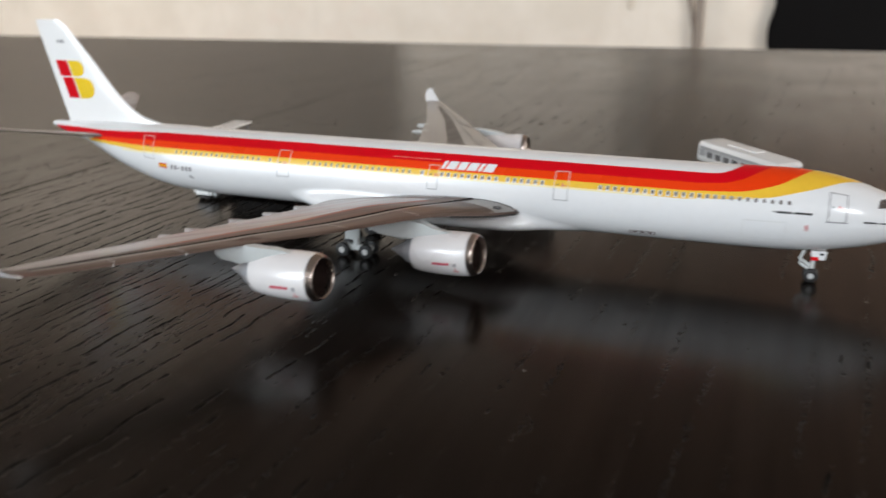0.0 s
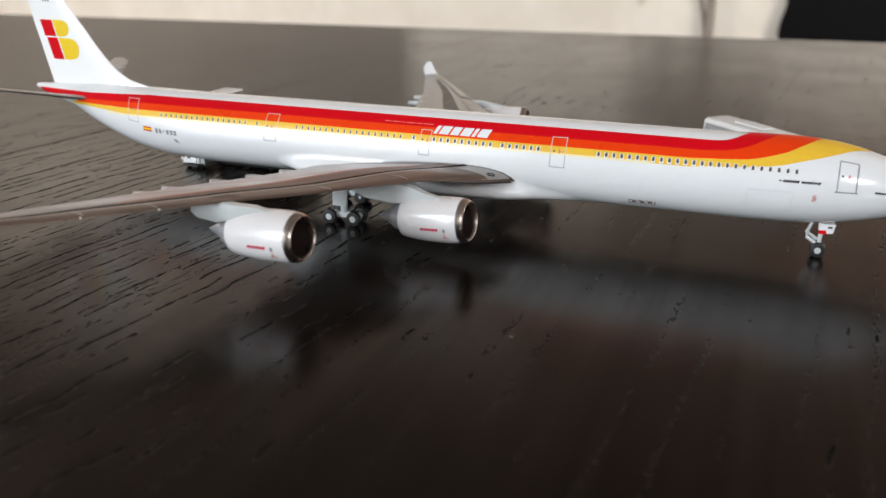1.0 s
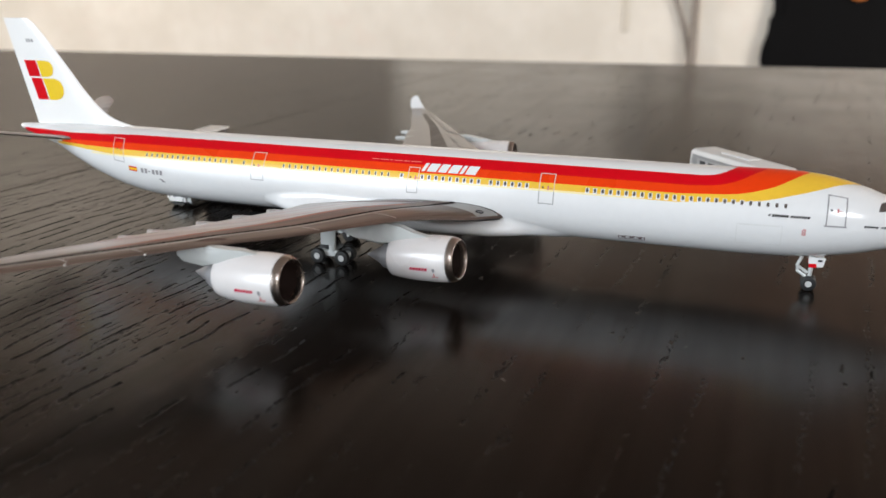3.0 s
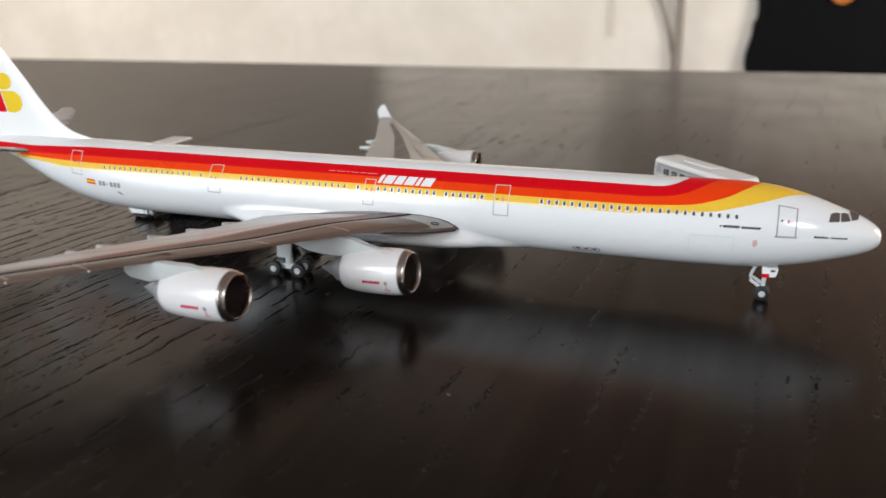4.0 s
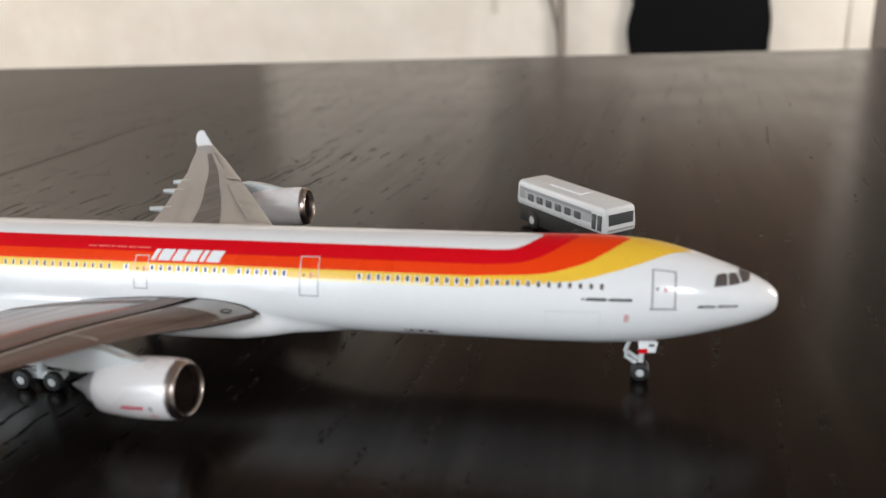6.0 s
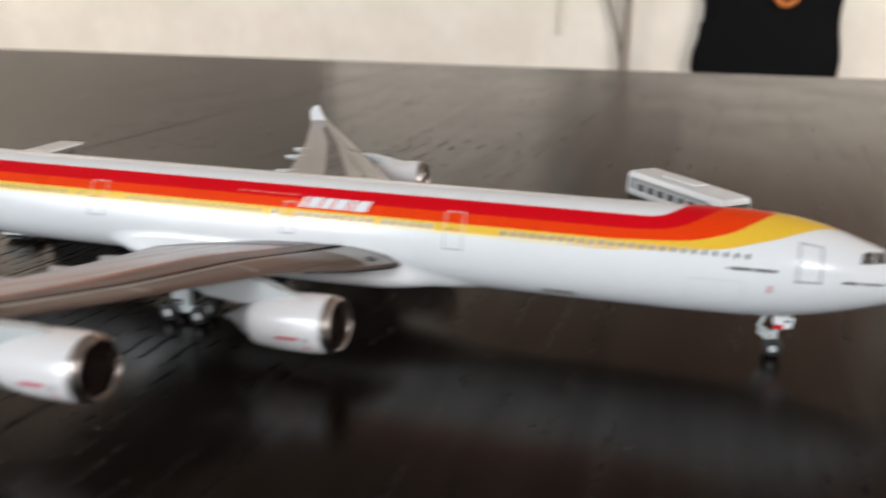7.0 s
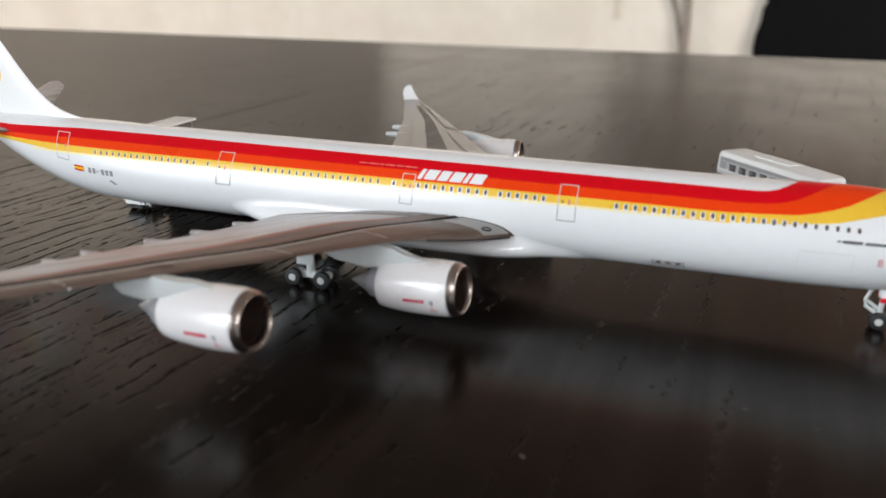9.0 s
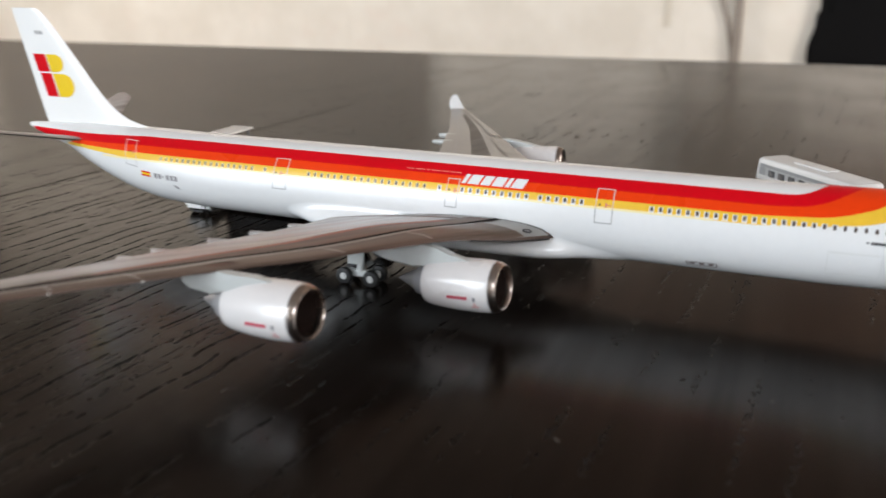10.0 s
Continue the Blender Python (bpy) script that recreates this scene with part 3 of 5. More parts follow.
def wall_things():
    tagged(link_mesh("heating_pipe", tube([(-22.6, 247.4, -75), (-22.6, 247.4, 30), (-22.6, 247.4, 169)], 1.15, 16), M_PIPE), "thin taupe painted pipe running up the wall", "pipe")
    pts = [(-56, 248.9, 120), (-46, 248.7, 70), (-40, 248.5, 38), (-35, 248.4, 22), (-31.3, 248.4, 7), (-28.9, 248.4, 0), (-27.0, 248.4, -5), (-25.2, 248.4, -10), (-23.6, 248.4, -18), (-23.4, 248.4, -40), (-23.6, 248.4, -74.5)]
    tagged(link_mesh("cable", tube(pts, 0.62, 8), M_PIPE), "slack taupe cable hanging against the wall", "cable")
    # thin strip stands in for a faint upright stain on the wall
    tagged(link_mesh("trim", new_box(-43.2, -41.6, 249.3, 250.2, -11.5, 58, 0.3), M_STAIN), "pale taupe upright strip standing in for a wall stain", "trim", kind="structure")
    bag = thing("backpack", "black cloth backpack with an orange ring hanging on the wall", "bag")
    rows = []
    for k in range(25):
        z = -62 + 71 * k / 24
        wide = 16.6 - 0.07 * min(0.0, z - 2) * (1.0 if z > -25 else 27 / (2 - z)) + 0.2 * math.sin(k * 0.9) - (3.0 * ((z - 3) / 6) ** 2 if z > 3 else 0)
        deep = 1.9 * (1 - 0.3 * abs(k / 12 - 1) ** 3)
        row = []
        for i in range(36):
            a = 2 * math.pi * i / 36
            c, s = math.cos(a), math.sin(a)
            f = 1 + 0.02 * math.sin(5 * a + k) + 0.015 * math.sin(9 * a - 0.7 * k) + (0.10 * math.sin(13 * a + 0.25 * math.sin(k)) if s < -0.3 else 0.0)
            row.append((15.8 + f * wide * math.copysign(abs(c) ** 0.55, c), 247.8 + f * deep * math.copysign(abs(s) ** 0.7, s), z))
        rows.append(row)
    part("body", grid(bmesh.new(), rows, closed=True, cap=True), M_CLOTH, bag)
    part("side_pocket", new_box(-2.6, 4.0, 246.2, 249.9, -55, -6.0, 1.5), M_CLOTH, bag)
    ring = [(19.3 + 3.2 * math.cos(2 * math.pi * i / 32), 245.0, 2.9 + 4.2 * math.sin(2 * math.pi * i / 32)) for i in range(33)]
    part("ring", tube(ring, 0.75, 10), M_ORING, bag, "orange plastic ring")
    part("hanging_loop", tube([(16.2, 247.8, 8.5), (16.2, 246, 12), (16.2, 249.6, 13.5)], 1.0, 8), M_CLOTH, bag)


# ---- the model airliner ----
PX = [-18.66, -18.6, -18.3, -17.6, -16.87, -16.27, -15.5, -14.8, -13.5, -8.0, -3.2, -2.3, -1.7, -1.1, -0.68, -0.3, -0.12, -0.02, 0.02, 0.036, 0.04]
PC = [1.90, 1.90, 1.865, 1.78, 1.626, 1.505, 1.388, 1.33, 1.298, 1.295, 1.30, 1.313, 1.318, 1.307, 1.29, 1.275, 1.265, 1.26, 1.26, 1.26, 1.26]
PR = [0.0, 0.05, 0.11, 0.232, 0.416, 0.540, 0.657, 0.71, 0.728, 0.735, 0.735, 0.73, 0.69, 0.58, 0.455, 0.325, 0.24, 0.165, 0.12, 0.07, 0.0]


def eased(x, xs, ys):
    """Monotone cubic through (xs, ys)."""
    x = min(max(x, xs[0]), xs[-1])
    k = min(max(int(np.searchsorted(xs, x)) - 1, 0), len(xs) - 2)
    d = [(ys[i + 1] - ys[i]) / (xs[i + 1] - xs[i]) for i in range(len(xs) - 1)]

    def slope(i):
        if i == 0:
            return d[0]
        if i == len(xs) - 1:
            return d[-1]
        a, b = d[i - 1], d[i]
        return 0.0 if a * b <= 0 else 2 * a * b / (a + b)
    h = xs[k + 1] - xs[k]
    s = (x - xs[k]) / h
    return (ys[k] * (1 + 2 * s) * (1 - s) ** 2 + h * slope(k) * s * (1 - s) ** 2
            + ys[k + 1] * s * s * (3 - 2 * s) + h * slope(k + 1) * s * s * (s - 1))


def hull(x):
    return eased(x, PX, PC), eased(x, PX, PR)


def skin(x, ang, side=-1, off=0.0):
    """A place on the fuselage: angle in degrees up from level, side -1 is starboard."""
    c, r = hull(x)
    a = radians(ang)
    return Vector((x, side * (r + off) * math.cos(a), c + (r + off) * math.sin(a)))


def level(x, z):
    """The angle at which the fuselage side has the height z."""
    c, r = hull(x)
    return math.degrees(math.asin(max(-1.0, min(1.0, (z - c) / max(r, 1e-6)))))


def decal(xs, low, high, side, off=0.005, n=10):
    """A thin printed layer between two angle curves over a run of x."""
    bm = bmesh.new()
    rows = []
    for x in xs:
        a, b = low(x), high(x)
        rows.append([skin(x, a + (b - a) * i / n, side, off) for i in range(n + 1)])
    return grid(bm, rows)


def slab(x0, x1, a0, a1, side, off=0.006, slant=0.0, n=4, m=3):
    """A small printed block on the skin; slant shifts its top ahead."""
    bm = bmesh.new()
    rows = []
    for i in range(m + 1):
        row = []
        for j in range(n + 1):
            ang = a0 + (a1 - a0) * j / n
            row.append(skin(x0 + (x1 - x0) * i / m + slant * j / n, ang, side, off))
        rows.append(row)
    return grid(bm, rows)


def outline(x0, x1, a0, a1, side, w=0.018, off=0.0075, foot=0.0, slant=0.0, top=True, bottom=True):
    """A printed door outline, or its upper or lower part; slant shifts its top ahead."""
    c, r = hull((x0 + x1) / 2)
    wa = math.degrees(w / r)
    bm = bmesh.new()
    def add(p0, p1, q0, q1, n):
        rows = []
        for j in range(n + 1):
            ang = q0 + (q1 - q0) * j / n
            sh = slant * (ang - a0) / max(1e-6, a1 - a0)
            rows.append([skin(p0 + sh, ang, side, off), skin(p1 + sh, ang, side, off)])
        grid(bm, rows)
    add(x0, x0 + w, a0, a1, 10)
    add(x1 - w, x1, a0, a1, 10)
    if top:
        add(x0 + w, x1 - w, a1 - wa, a1, 1)
    if bottom:
        add(x0 - foot, x1 + foot, a0 - wa * 1.3, a0, 1)
    return bm


def stripe_edge(k):
    """Angle curves of the four stripe borders: level lines that sweep up over the crown near the nose."""
    z = (1.94, 1.795, 1.665, 1.53)[k]
    tail = (1.885, 1.75, 1.675, 1.615)[k]
    bend_x = ((-3.55, -3.38, -3.2, -3.07, -2.98), (-3.7, -3.3, -3.0, -2.72, -2.50), (-3.9, -3.0, -2.42, -2.08, -1.84), (-3.9, -2.56, -2.13, -1.68, -1.05))[k]
    bend_a = ((60.6, 62.0, 69.0, 80.0, 90.0), (42.4, 45.0, 52.5, 69.0, 90.0), (29.8, 34.0, 46.5, 66.0, 90.0), (18.2, 27.5, 36.5, 51.0, 90.0))[k]

    def angle(x):
        if x > bend_x[0]:
            return eased(x, list(bend_x), list(bend_a))
        zz = z if x > -15.2 else z + (tail - z) * min(1.0, (-15.2 - x) / 1.7)
        a = level(x, zz)
        if x > bend_x[0] - 0.6:
            s = (x - bend_x[0] + 0.6) / 0.6
            a = a * (1 - s) + bend_a[0] * s
        return a
    return angle, bend_x[-1]


def airfoil(le, te, thick, n=14, low=0.85):
    """A closed wing section from leading to trailing edge in 3D."""
    le, te = Vector(le), Vector(te)
    chord = te - le
    up = Vector((0, 0, 1))
    ring = []
    prof = []
    for i in range(n + 1):
        s = 0.5 * (1 - math.cos(math.pi * i / n))
        t = 5 * (0.2969 * math.sqrt(s) - 0.126 * s - 0.3516 * s * s + 0.2843 * s ** 3 - 0.1036 * s ** 4)
        prof.append((s, t))
    for s, t in prof:
        ring.append(le + chord * s + up * (t * thick * 1.15))
    for s, t in reversed(prof[1:-1]):
        ring.append(le + chord * s - up * (t * thick * low))
    return ring


WY = [0.3, 0.66, 1.3, 1.6, 2.0, 2.4, 3.1, 3.85, 4.83, 6.1, 7.2, 7.55]
WLZ = [0.92, 0.955, 1.04, 1.105, 1.185, 1.235, 1.265, 1.288, 1.352, 1.42, 1.475, 1.51]
WTZ_Y = [0.3, 0.66, 1.6, 3.1, 4.83, 6.1, 7.2, 7.55]
WTZ = [0.92, 0.955, 1.045, 1.205, 1.352, 1.42, 1.475, 1.51]
WTX_Y = [0.3, 0.7, 1.8, 3.2, 5.35, 6.4, 7.1, 7.55]
WTX = [-10.72, -10.75, -10.85, -11.08, -11.74, -12.24, -12.54, -12.70]


def wing_le(y):
    return Vector((-6.91 - 0.75 * (y - 0.66), y, eased(y, WY, WLZ)))


def wing_te(y):
    drop = 0.02 if y < 1 else 0.05
    return Vector((eased(y, WTX_Y, WTX), y, eased(y, WTZ_Y, WTZ) + drop - 0.07 + 0.012 * min(3.0, max(0.0, y - 2.5))))


def wing_thick(y):
    return 0.40 * (1 - min(1, y / 3.4)) + 0.075 + 0.02 * max(0, 1 - y / 7.5)


def wing_low(y):
    """How full the lower skin is: nearly flat inboard."""
    return 0.12 + 0.30 * max(0.0, min(1.0, (y - 1.2) / 2.6))


def wing_place(y, s, side, off=0.0):
    """A point on the wing's upper skin, s of the chord behind the leading edge."""
    le, te = wing_le(y), wing_te(y)
    t = 5 * (0.2969 * math.sqrt(s) - 0.126 * s - 0.3516 * s * s + 0.2843 * s ** 3 - 0.1036 * s ** 4)
    p = le + (te - le) * s + Vector((0, 0, t * wing_thick(y) * 1.15 + off))
    return sided(p, side)


def sided(p, side):
    """Mirror a starboard-hand layout to its side; the port wing is set slightly less swept."""
    p = Vector(p)
    if side > 0:
        s = min(1.0, p.y / 7.8)
        aft = max(0.0, min(1.0, (-6.91 - 0.75 * (p.y - 0.66) - p.x) / 3.0))
        out = 0.22 * min(1.0, aft * 3.5) * max(0.0, min(1.0, (p.y - 4.6) / 2.6))
        return Vector((p.x + 0.50 * (1 - (1 - s) ** 2) + 0.3 * aft * (1 - s) + out, p.y, p.z))
    return Vector((p.x, -p.y, p.z))


def wing_band(y0, y1, s0, s1, side, off=0.006, n=24, m=5):
    bm = bmesh.new()
    rows = []
    for i in range(n + 1):
        y = y0 + (y1 - y0) * i / n
        rows.append([wing_place(y, (s0(y) + (s1(y) - s0(y)) * j / m), side, off) for j in range(m + 1)])
    return grid(bm, rows)


def build_wing(plane, side):
    rows = []
    for k in range(31):
        y = 0.3 + (7.55 - 0.3) * k / 30
        rows.append([sided(p, side) for p in airfoil(wing_le(y), wing_te(y), wing_thick(y), low=wing_low(y))])
    # starboard body takes the darker tone: its shade is put into the colour
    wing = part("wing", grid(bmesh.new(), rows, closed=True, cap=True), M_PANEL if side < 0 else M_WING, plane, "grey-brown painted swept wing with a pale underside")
    # darker walkway panel, raised slats with a dark joint behind them, light trailing strip; shade is in the starboard
    # tones
    def joint(y):
        return eased(y, [0.7, 1.45, 2.0, 2.75, 3.65, 4.66, 5.0, 7.4], [0.21, 0.205, 0.195, 0.20, 0.235, 0.255, 0.235, 0.22])
    def aft(y):
        return eased(y, [1.05, 1.65, 2.05, 2.95, 3.95, 4.85, 5.85, 6.9], [0.30, 0.38, 0.44, 0.48, 0.50, 0.48, 0.42, 0.36])
    if side < 0:
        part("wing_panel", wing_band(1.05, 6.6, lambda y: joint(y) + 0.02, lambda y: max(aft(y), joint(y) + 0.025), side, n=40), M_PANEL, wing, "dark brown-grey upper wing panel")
        # salmon line paints in the red stripe's reflection on the wing
        part("stripe_reflection", wing_band(1.25, 5.9, lambda y: max(aft(y), joint(y)) + 0.004, lambda y: max(aft(y), joint(y)) + 0.062, side, 0.007, n=40, m=1), M_SALMON, wing, "thin salmon line, painted reflection of the red stripe")
        part("trailing_strip", wing_band(0.76, 7.5, lambda y: max(aft(y), joint(y)) + 0.066, lambda y: 0.985, side, 0.005, n=40), M_TRAIL, wing, "light grey flap strip")
    else:
        part("wing_panel", wing_band(1.3, 6.9, lambda y: 0.42 - 0.010 * (y - 1.3), lambda y: 0.66 - 0.022 * (y - 1.3), side), M_PORTPANEL, wing, "dark brown-grey upper wing panel")
    for y0, y1 in ((1.12, 2.42), (2.445, 3.55), (3.575, 4.70), (4.98, 5.75), (5.775, 6.55), (6.575, 7.4)):
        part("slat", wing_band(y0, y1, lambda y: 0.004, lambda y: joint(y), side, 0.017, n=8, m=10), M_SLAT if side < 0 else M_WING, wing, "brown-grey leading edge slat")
    rows = []
    for k in range(31):
        y = 0.7 + 6.8 * k / 30
        le, te, th = wing_le(y), wing_te(y), wing_thick(y)
        row = []
        for j in range(11):
            f = 0.14 + 0.84 * j / 10
            t = 5 * (0.2969 * math.sqrt(f) - 0.126 * f - 0.3516 * f * f + 0.2843 * f ** 3 - 0.1036 * f ** 4)
            row.append(sided(le + (te - le) * f - Vector((0, 0, t * th * wing_low(y) + 0.008)), side))
        rows.append(row)
    part("underside", grid(bmesh.new(), rows), M_UNDER, wing, "pale grey wing underside")
    if side < 0:
        part("leading_edge", wing_band(1.15, 7.4, lambda y: 0.0, lambda y: 0.045 + 0.006 * y, side, 0.0185, n=40, m=4), M_SLAT, wing, "brown leading edge")
        part("slat_joint", wing_band(0.76, 7.4, lambda y: joint(y) + 0.002, lambda y: joint(y) + 0.028 + 0.009 * max(0.0, y - 1.5), side, 0.0205, n=40, m=1), M_SEAM, wing, "thin dark slat line")
        # light strip paints the highlight along the raised slat edge
        part("slat_highlight", wing_band(1.28, 7.4, lambda y: joint(y) - 0.018 - 0.011 * max(0.0, y - 1.5), lambda y: joint(y) - 0.001, side, 0.0205, n=40, m=1), M_WING, wing, "light slat edge, a painted highlight")
        for y in (2.432, 3.562, 5.762, 6.562):
            part("slat_gap", wing_band(y - 0.012, y + 0.012, lambda v: 0.012, lambda v: joint(v) - 0.03, side, 0.0215, n=1, m=8), M_TRAIL, wing, "pale line between two slats")
    part("flap_joint", wing_band(0.95, 6.4, lambda y: 0.80, lambda y: 0.806, side, 0.0095, m=1), M_LINE, wing, "thin dark flap line")
    part("root_panel", wing_band(0.74, 1.22, lambda y: 0.004, lambda y: joint(y) - 0.004, side, 0.01, n=4, m=8), M_ROOT, wing, "mid grey wing root")
    part("root_line", wing_band(0.70, 0.752, lambda y: 0.001, lambda y: 0.72, side, 0.014, n=1, m=18), M_BLACKPRINT, wing, "black line round the wing root")
    # black tube paints in the shadow below the wing root
    part("root_shadow_line", tube([sided(wing_le(0.74 + 0.08 * k) + Vector((0.004, 0, -0.012)), side) for k in range(16)], 0.014, 6), M_BLACKPRINT, wing, "painted shadow line under the wing root")
    ring = [wing_place(0.97 + 0.05 * math.cos(a), 0.036 + 0.013 * math.sin(a), side, 0.018) for a in [2 * math.pi * i / 20 for i in range(21)]]
    part("landing_light_ring", tube(ring, 0.011, 6), M_BLACKPRINT, wing, "small black light ring")
    bm = bmesh.new()
    bm.faces.new([bm.verts.new(wing_place(0.97 + 0.042 * math.cos(a), 0.036 + 0.010 * math.sin(a), side, 0.016)) for a in [2 * math.pi * i / 16 for i in range(16)]])
    part("landing_light_glass", bm, M_LINE, wing, "grey landing light glass")
    for y in (5.75, 6.6):
        p = wing_place(y, 0.0, side, 0.0)
        part("lead_stub", new_box(p.x - 0.01, p.x + 0.018, p.y - 0.006, p.y + 0.006, p.z - 0.01, p.z + 0.018, 0.003), M_FAINT, wing, "tiny white stub")
    # winglet
    rows = []
    for k in range(11):
        s = k / 10
        y = 7.55 + 0.28 * s ** 0.8
        z = 1.51 + 0.34 * s ** 1.5
        x0 = -12.08 - 0.42 * s
        rows.append([sided(p, side) for p in airfoil((x0, y, z), (x0 - 0.58 * (1 - 0.25 * s - 0.45 * s ** 4), y, z - 0.03 * (1 - s)), 0.05 * (1 - 0.5 * s), 8)])
    part("winglet", grid(bmesh.new(), rows, closed=True, cap=True), M_WHITE, wing, "white upturned winglet")
    # flap track fairings
    for y, over in ((1.85, 0.26), (2.7, 0.30), (3.5, 0.32), (4.45, 0.28), (5.0, 0.2)):
        te = wing_te(y)
        rings = []
        for dx, r in ((-0.75, 0.01), (-0.6, 0.05), (-0.2, 0.065), (0.1, 0.06), (0.7 * over, 0.052), (over, 0.045), (over + 0.005, 0.01)):
            rings.append([sided((te.x - dx, y + 0.8 * r * math.cos(2 * math.pi * i / 12), te.z - 0.05 + r * math.sin(2 * math.pi * i / 12)), side) for i in range(12)])
        # port fairings use a lighter tone: the brighter light there is in the colour
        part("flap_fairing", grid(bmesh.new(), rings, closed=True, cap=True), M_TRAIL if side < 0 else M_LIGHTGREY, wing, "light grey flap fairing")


def build_engine(plane, side, x, y, z, tilt=4.0):
    """Turbofan with a polished lip, brown intake, dull exhaust and a pale pylon. (x, y, z): middle of the lip."""
    turn = Matrix.Rotation(radians(side * 4.0), 4, "Z") @ Matrix.Rotation(radians(-tilt), 4, "Y")
    base = sided((x, y, z), side)
    cowl = part("engine_cowl", lathe_x([(-0.115, 0.381), (-0.2, 0.390), (-0.28, 0.394), (-0.45, 0.398), (-0.7, 0.394), (-0.9, 0.380), (-1.08, 0.360), (-1.19, 0.340), (-1.215, 0.325), (-1.20, 0.30), (-0.85, 0.3)], base, 56, turn), M_COWL, plane, "warm white glossy engine cowling")
    part("cowl_seam", lathe_x([(-0.119, 0.382), (-0.114, 0.3825), (-0.108, 0.3812)], base, 56, turn), M_LINE, cowl, "thin dark seam behind the lip")
    part("intake_lip", lathe_x([(-0.113, 0.3802), (-0.09, 0.376), (-0.065, 0.368), (-0.035, 0.355), (-0.008, 0.339), (0.0, 0.326), (-0.008, 0.314), (-0.03, 0.304), (-0.07, 0.298), (-0.11, 0.296)], base, 56, turn), M_CHROME, cowl, "polished metal intake lip")
    part("intake", lathe_x([(-0.105, 0.2965), (-0.22, 0.297), (-0.40, 0.295), (-0.52, 0.297)], base, 48, turn), M_INTAKE, cowl, "dark brown intake lining")
    part("spinner", lathe_x([(-0.53, 0.298), (-0.55, 0.10), (-0.50, 0.085), (-0.42, 0.045), (-0.37, 0.004)], base, 40, turn), M_RUBBER, cowl, "black fan disc and spinner")
    for k in range(14):
        a = 2 * math.pi * k / 14
        bm = bmesh.new()
        pts = []
        for r, w, sh in ((0.09, 0.03, 0.0), (0.2, 0.05, 0.03), (0.285, 0.06, 0.05)):
            for s in (-1, 1):
                ang = a + s * w / max(r, 0.15) * 0.6
                p = Vector((-0.515 - s * sh * 0.4, r * math.cos(ang), r * math.sin(ang)))
                pts.append(turn @ p + base)
        v = [bm.verts.new(p) for p in pts]
        bm.faces.new((v[0], v[1], v[3], v[2]))
        bm.faces.new((v[2], v[3], v[5], v[4]))
        bmesh.ops.solidify(bm, geom=list(bm.faces), thickness=0.008)
        part("fan_blade", bm, M_FAN, cowl)
    part("exhaust_cone", lathe_x([(-1.0, 0.255), (-1.22, 0.245), (-1.40, 0.215), (-1.405, 0.17), (-1.47, 0.15), (-1.60, 0.085), (-1.76, 0.006)], base, 32, turn), M_STEEL, cowl, "dull metal exhaust cone")
    # printed marks on the outboard face
    def mark(x0, x1, a0, a1, mat, name, tag, slant=0.0):
        bm = bmesh.new()
        rows = []
        for i in range(4):
            row = []
            for j in range(4):
                a = radians(a0 + (a1 - a0) * j / 3)
                px = x0 + (x1 - x0) * i / 3 + slant * j / 3
                r = eased(px, [-1.3, -1.15, -0.95, -0.7, -0.45, -0.2, -0.1], [0.325, 0.349, 0.376, 0.394, 0.398, 0.390, 0.385]) + 0.004
                p = Vector((px, side * r * math.cos(a), r * math.sin(a)))
                row.append(turn @ p + base)
            rows.append(row)
        part(name, grid(bm, rows), mat, cowl, tag)
    for k in range(6):
        mark(-0.76 + 0.055 * k, -0.76 + 0.055 * k + 0.046, -15, -8, M_CRIMSON, "red_mark", "small crimson printed bar", 0.015)
    mark(-0.345, -0.30, -18, -8, M_LINE, "grey_mark", "small grey printed block")
    mark(-0.335, -0.318, -32, -22, M_PINK, "pink_mark", "faint pink printed mark")
    mark(-0.375, -0.26, -35, -32, M_PINK, "pink_mark", "faint pink printed mark")
    # pylon between cowl and wing
    if y < 3:
        ridge = [(0.50, 0.36), (0.80, 0.405), (1.05, 0.445), (1.22, 0.51), (1.34, 0.57), (1.7, 0.56), (2.4, 0.50), (2.38, 0.37), (1.9, 0.225), (1.45, 0.14), (1.1, 0.2), (0.8, 0.3)]
    else:
        ridge = [(0.50, 0.36), (0.80, 0.405), (1.0, 0.42), (1.18, 0.44), (1.32, 0.462), (1.5, 0.44), (1.83, 0.37), (1.86, 0.25), (1.74, 0.16), (1.4, 0.12), (1.1, 0.2), (0.8, 0.3)]
    outline_pts = [(x - back, z + up) for back, up in ridge]
    bm = prism(outline_pts, 0.15, "y", y, 0.045)
    for v in bm.verts:
        lean = max(0.0, min(1.0, (x - 0.7 - v.co.x) / 0.5)) if y > 3 else 0.0
        v.co = sided(v.co + Vector((0, 0.11 * lean, 0)), side)
    part("pylon", bm, M_LIGHTGREY, plane, "pale grey engine pylon")


def wheel(parent, x, y, z, r, w, h=0.56):
    tyre = part("wheel", lathe_y([(-w / 2, (h - 0.01) * r), (-w / 2, 0.8 * r), (-w * 0.42, 0.94 * r), (-w * 0.2, r), (w * 0.2, r), (w * 0.42, 0.94 * r), (w / 2, 0.8 * r), (w / 2, (h - 0.01) * r)], (x, y, z)), M_RUBBER, parent, "black tyre")
    part("hub", lathe_y([(-w * 0.56, 0.004), (-w * 0.56, 0.2 * r), (-w * 0.47, 0.25 * r), (-w * 0.44, h * r), (w * 0.44, h * r), (w * 0.47, 0.25 * r), (w * 0.56, 0.2 * r), (w * 0.56, 0.004)], (x, y, z), 20), M_HUB, tyre, "pale grey hub")


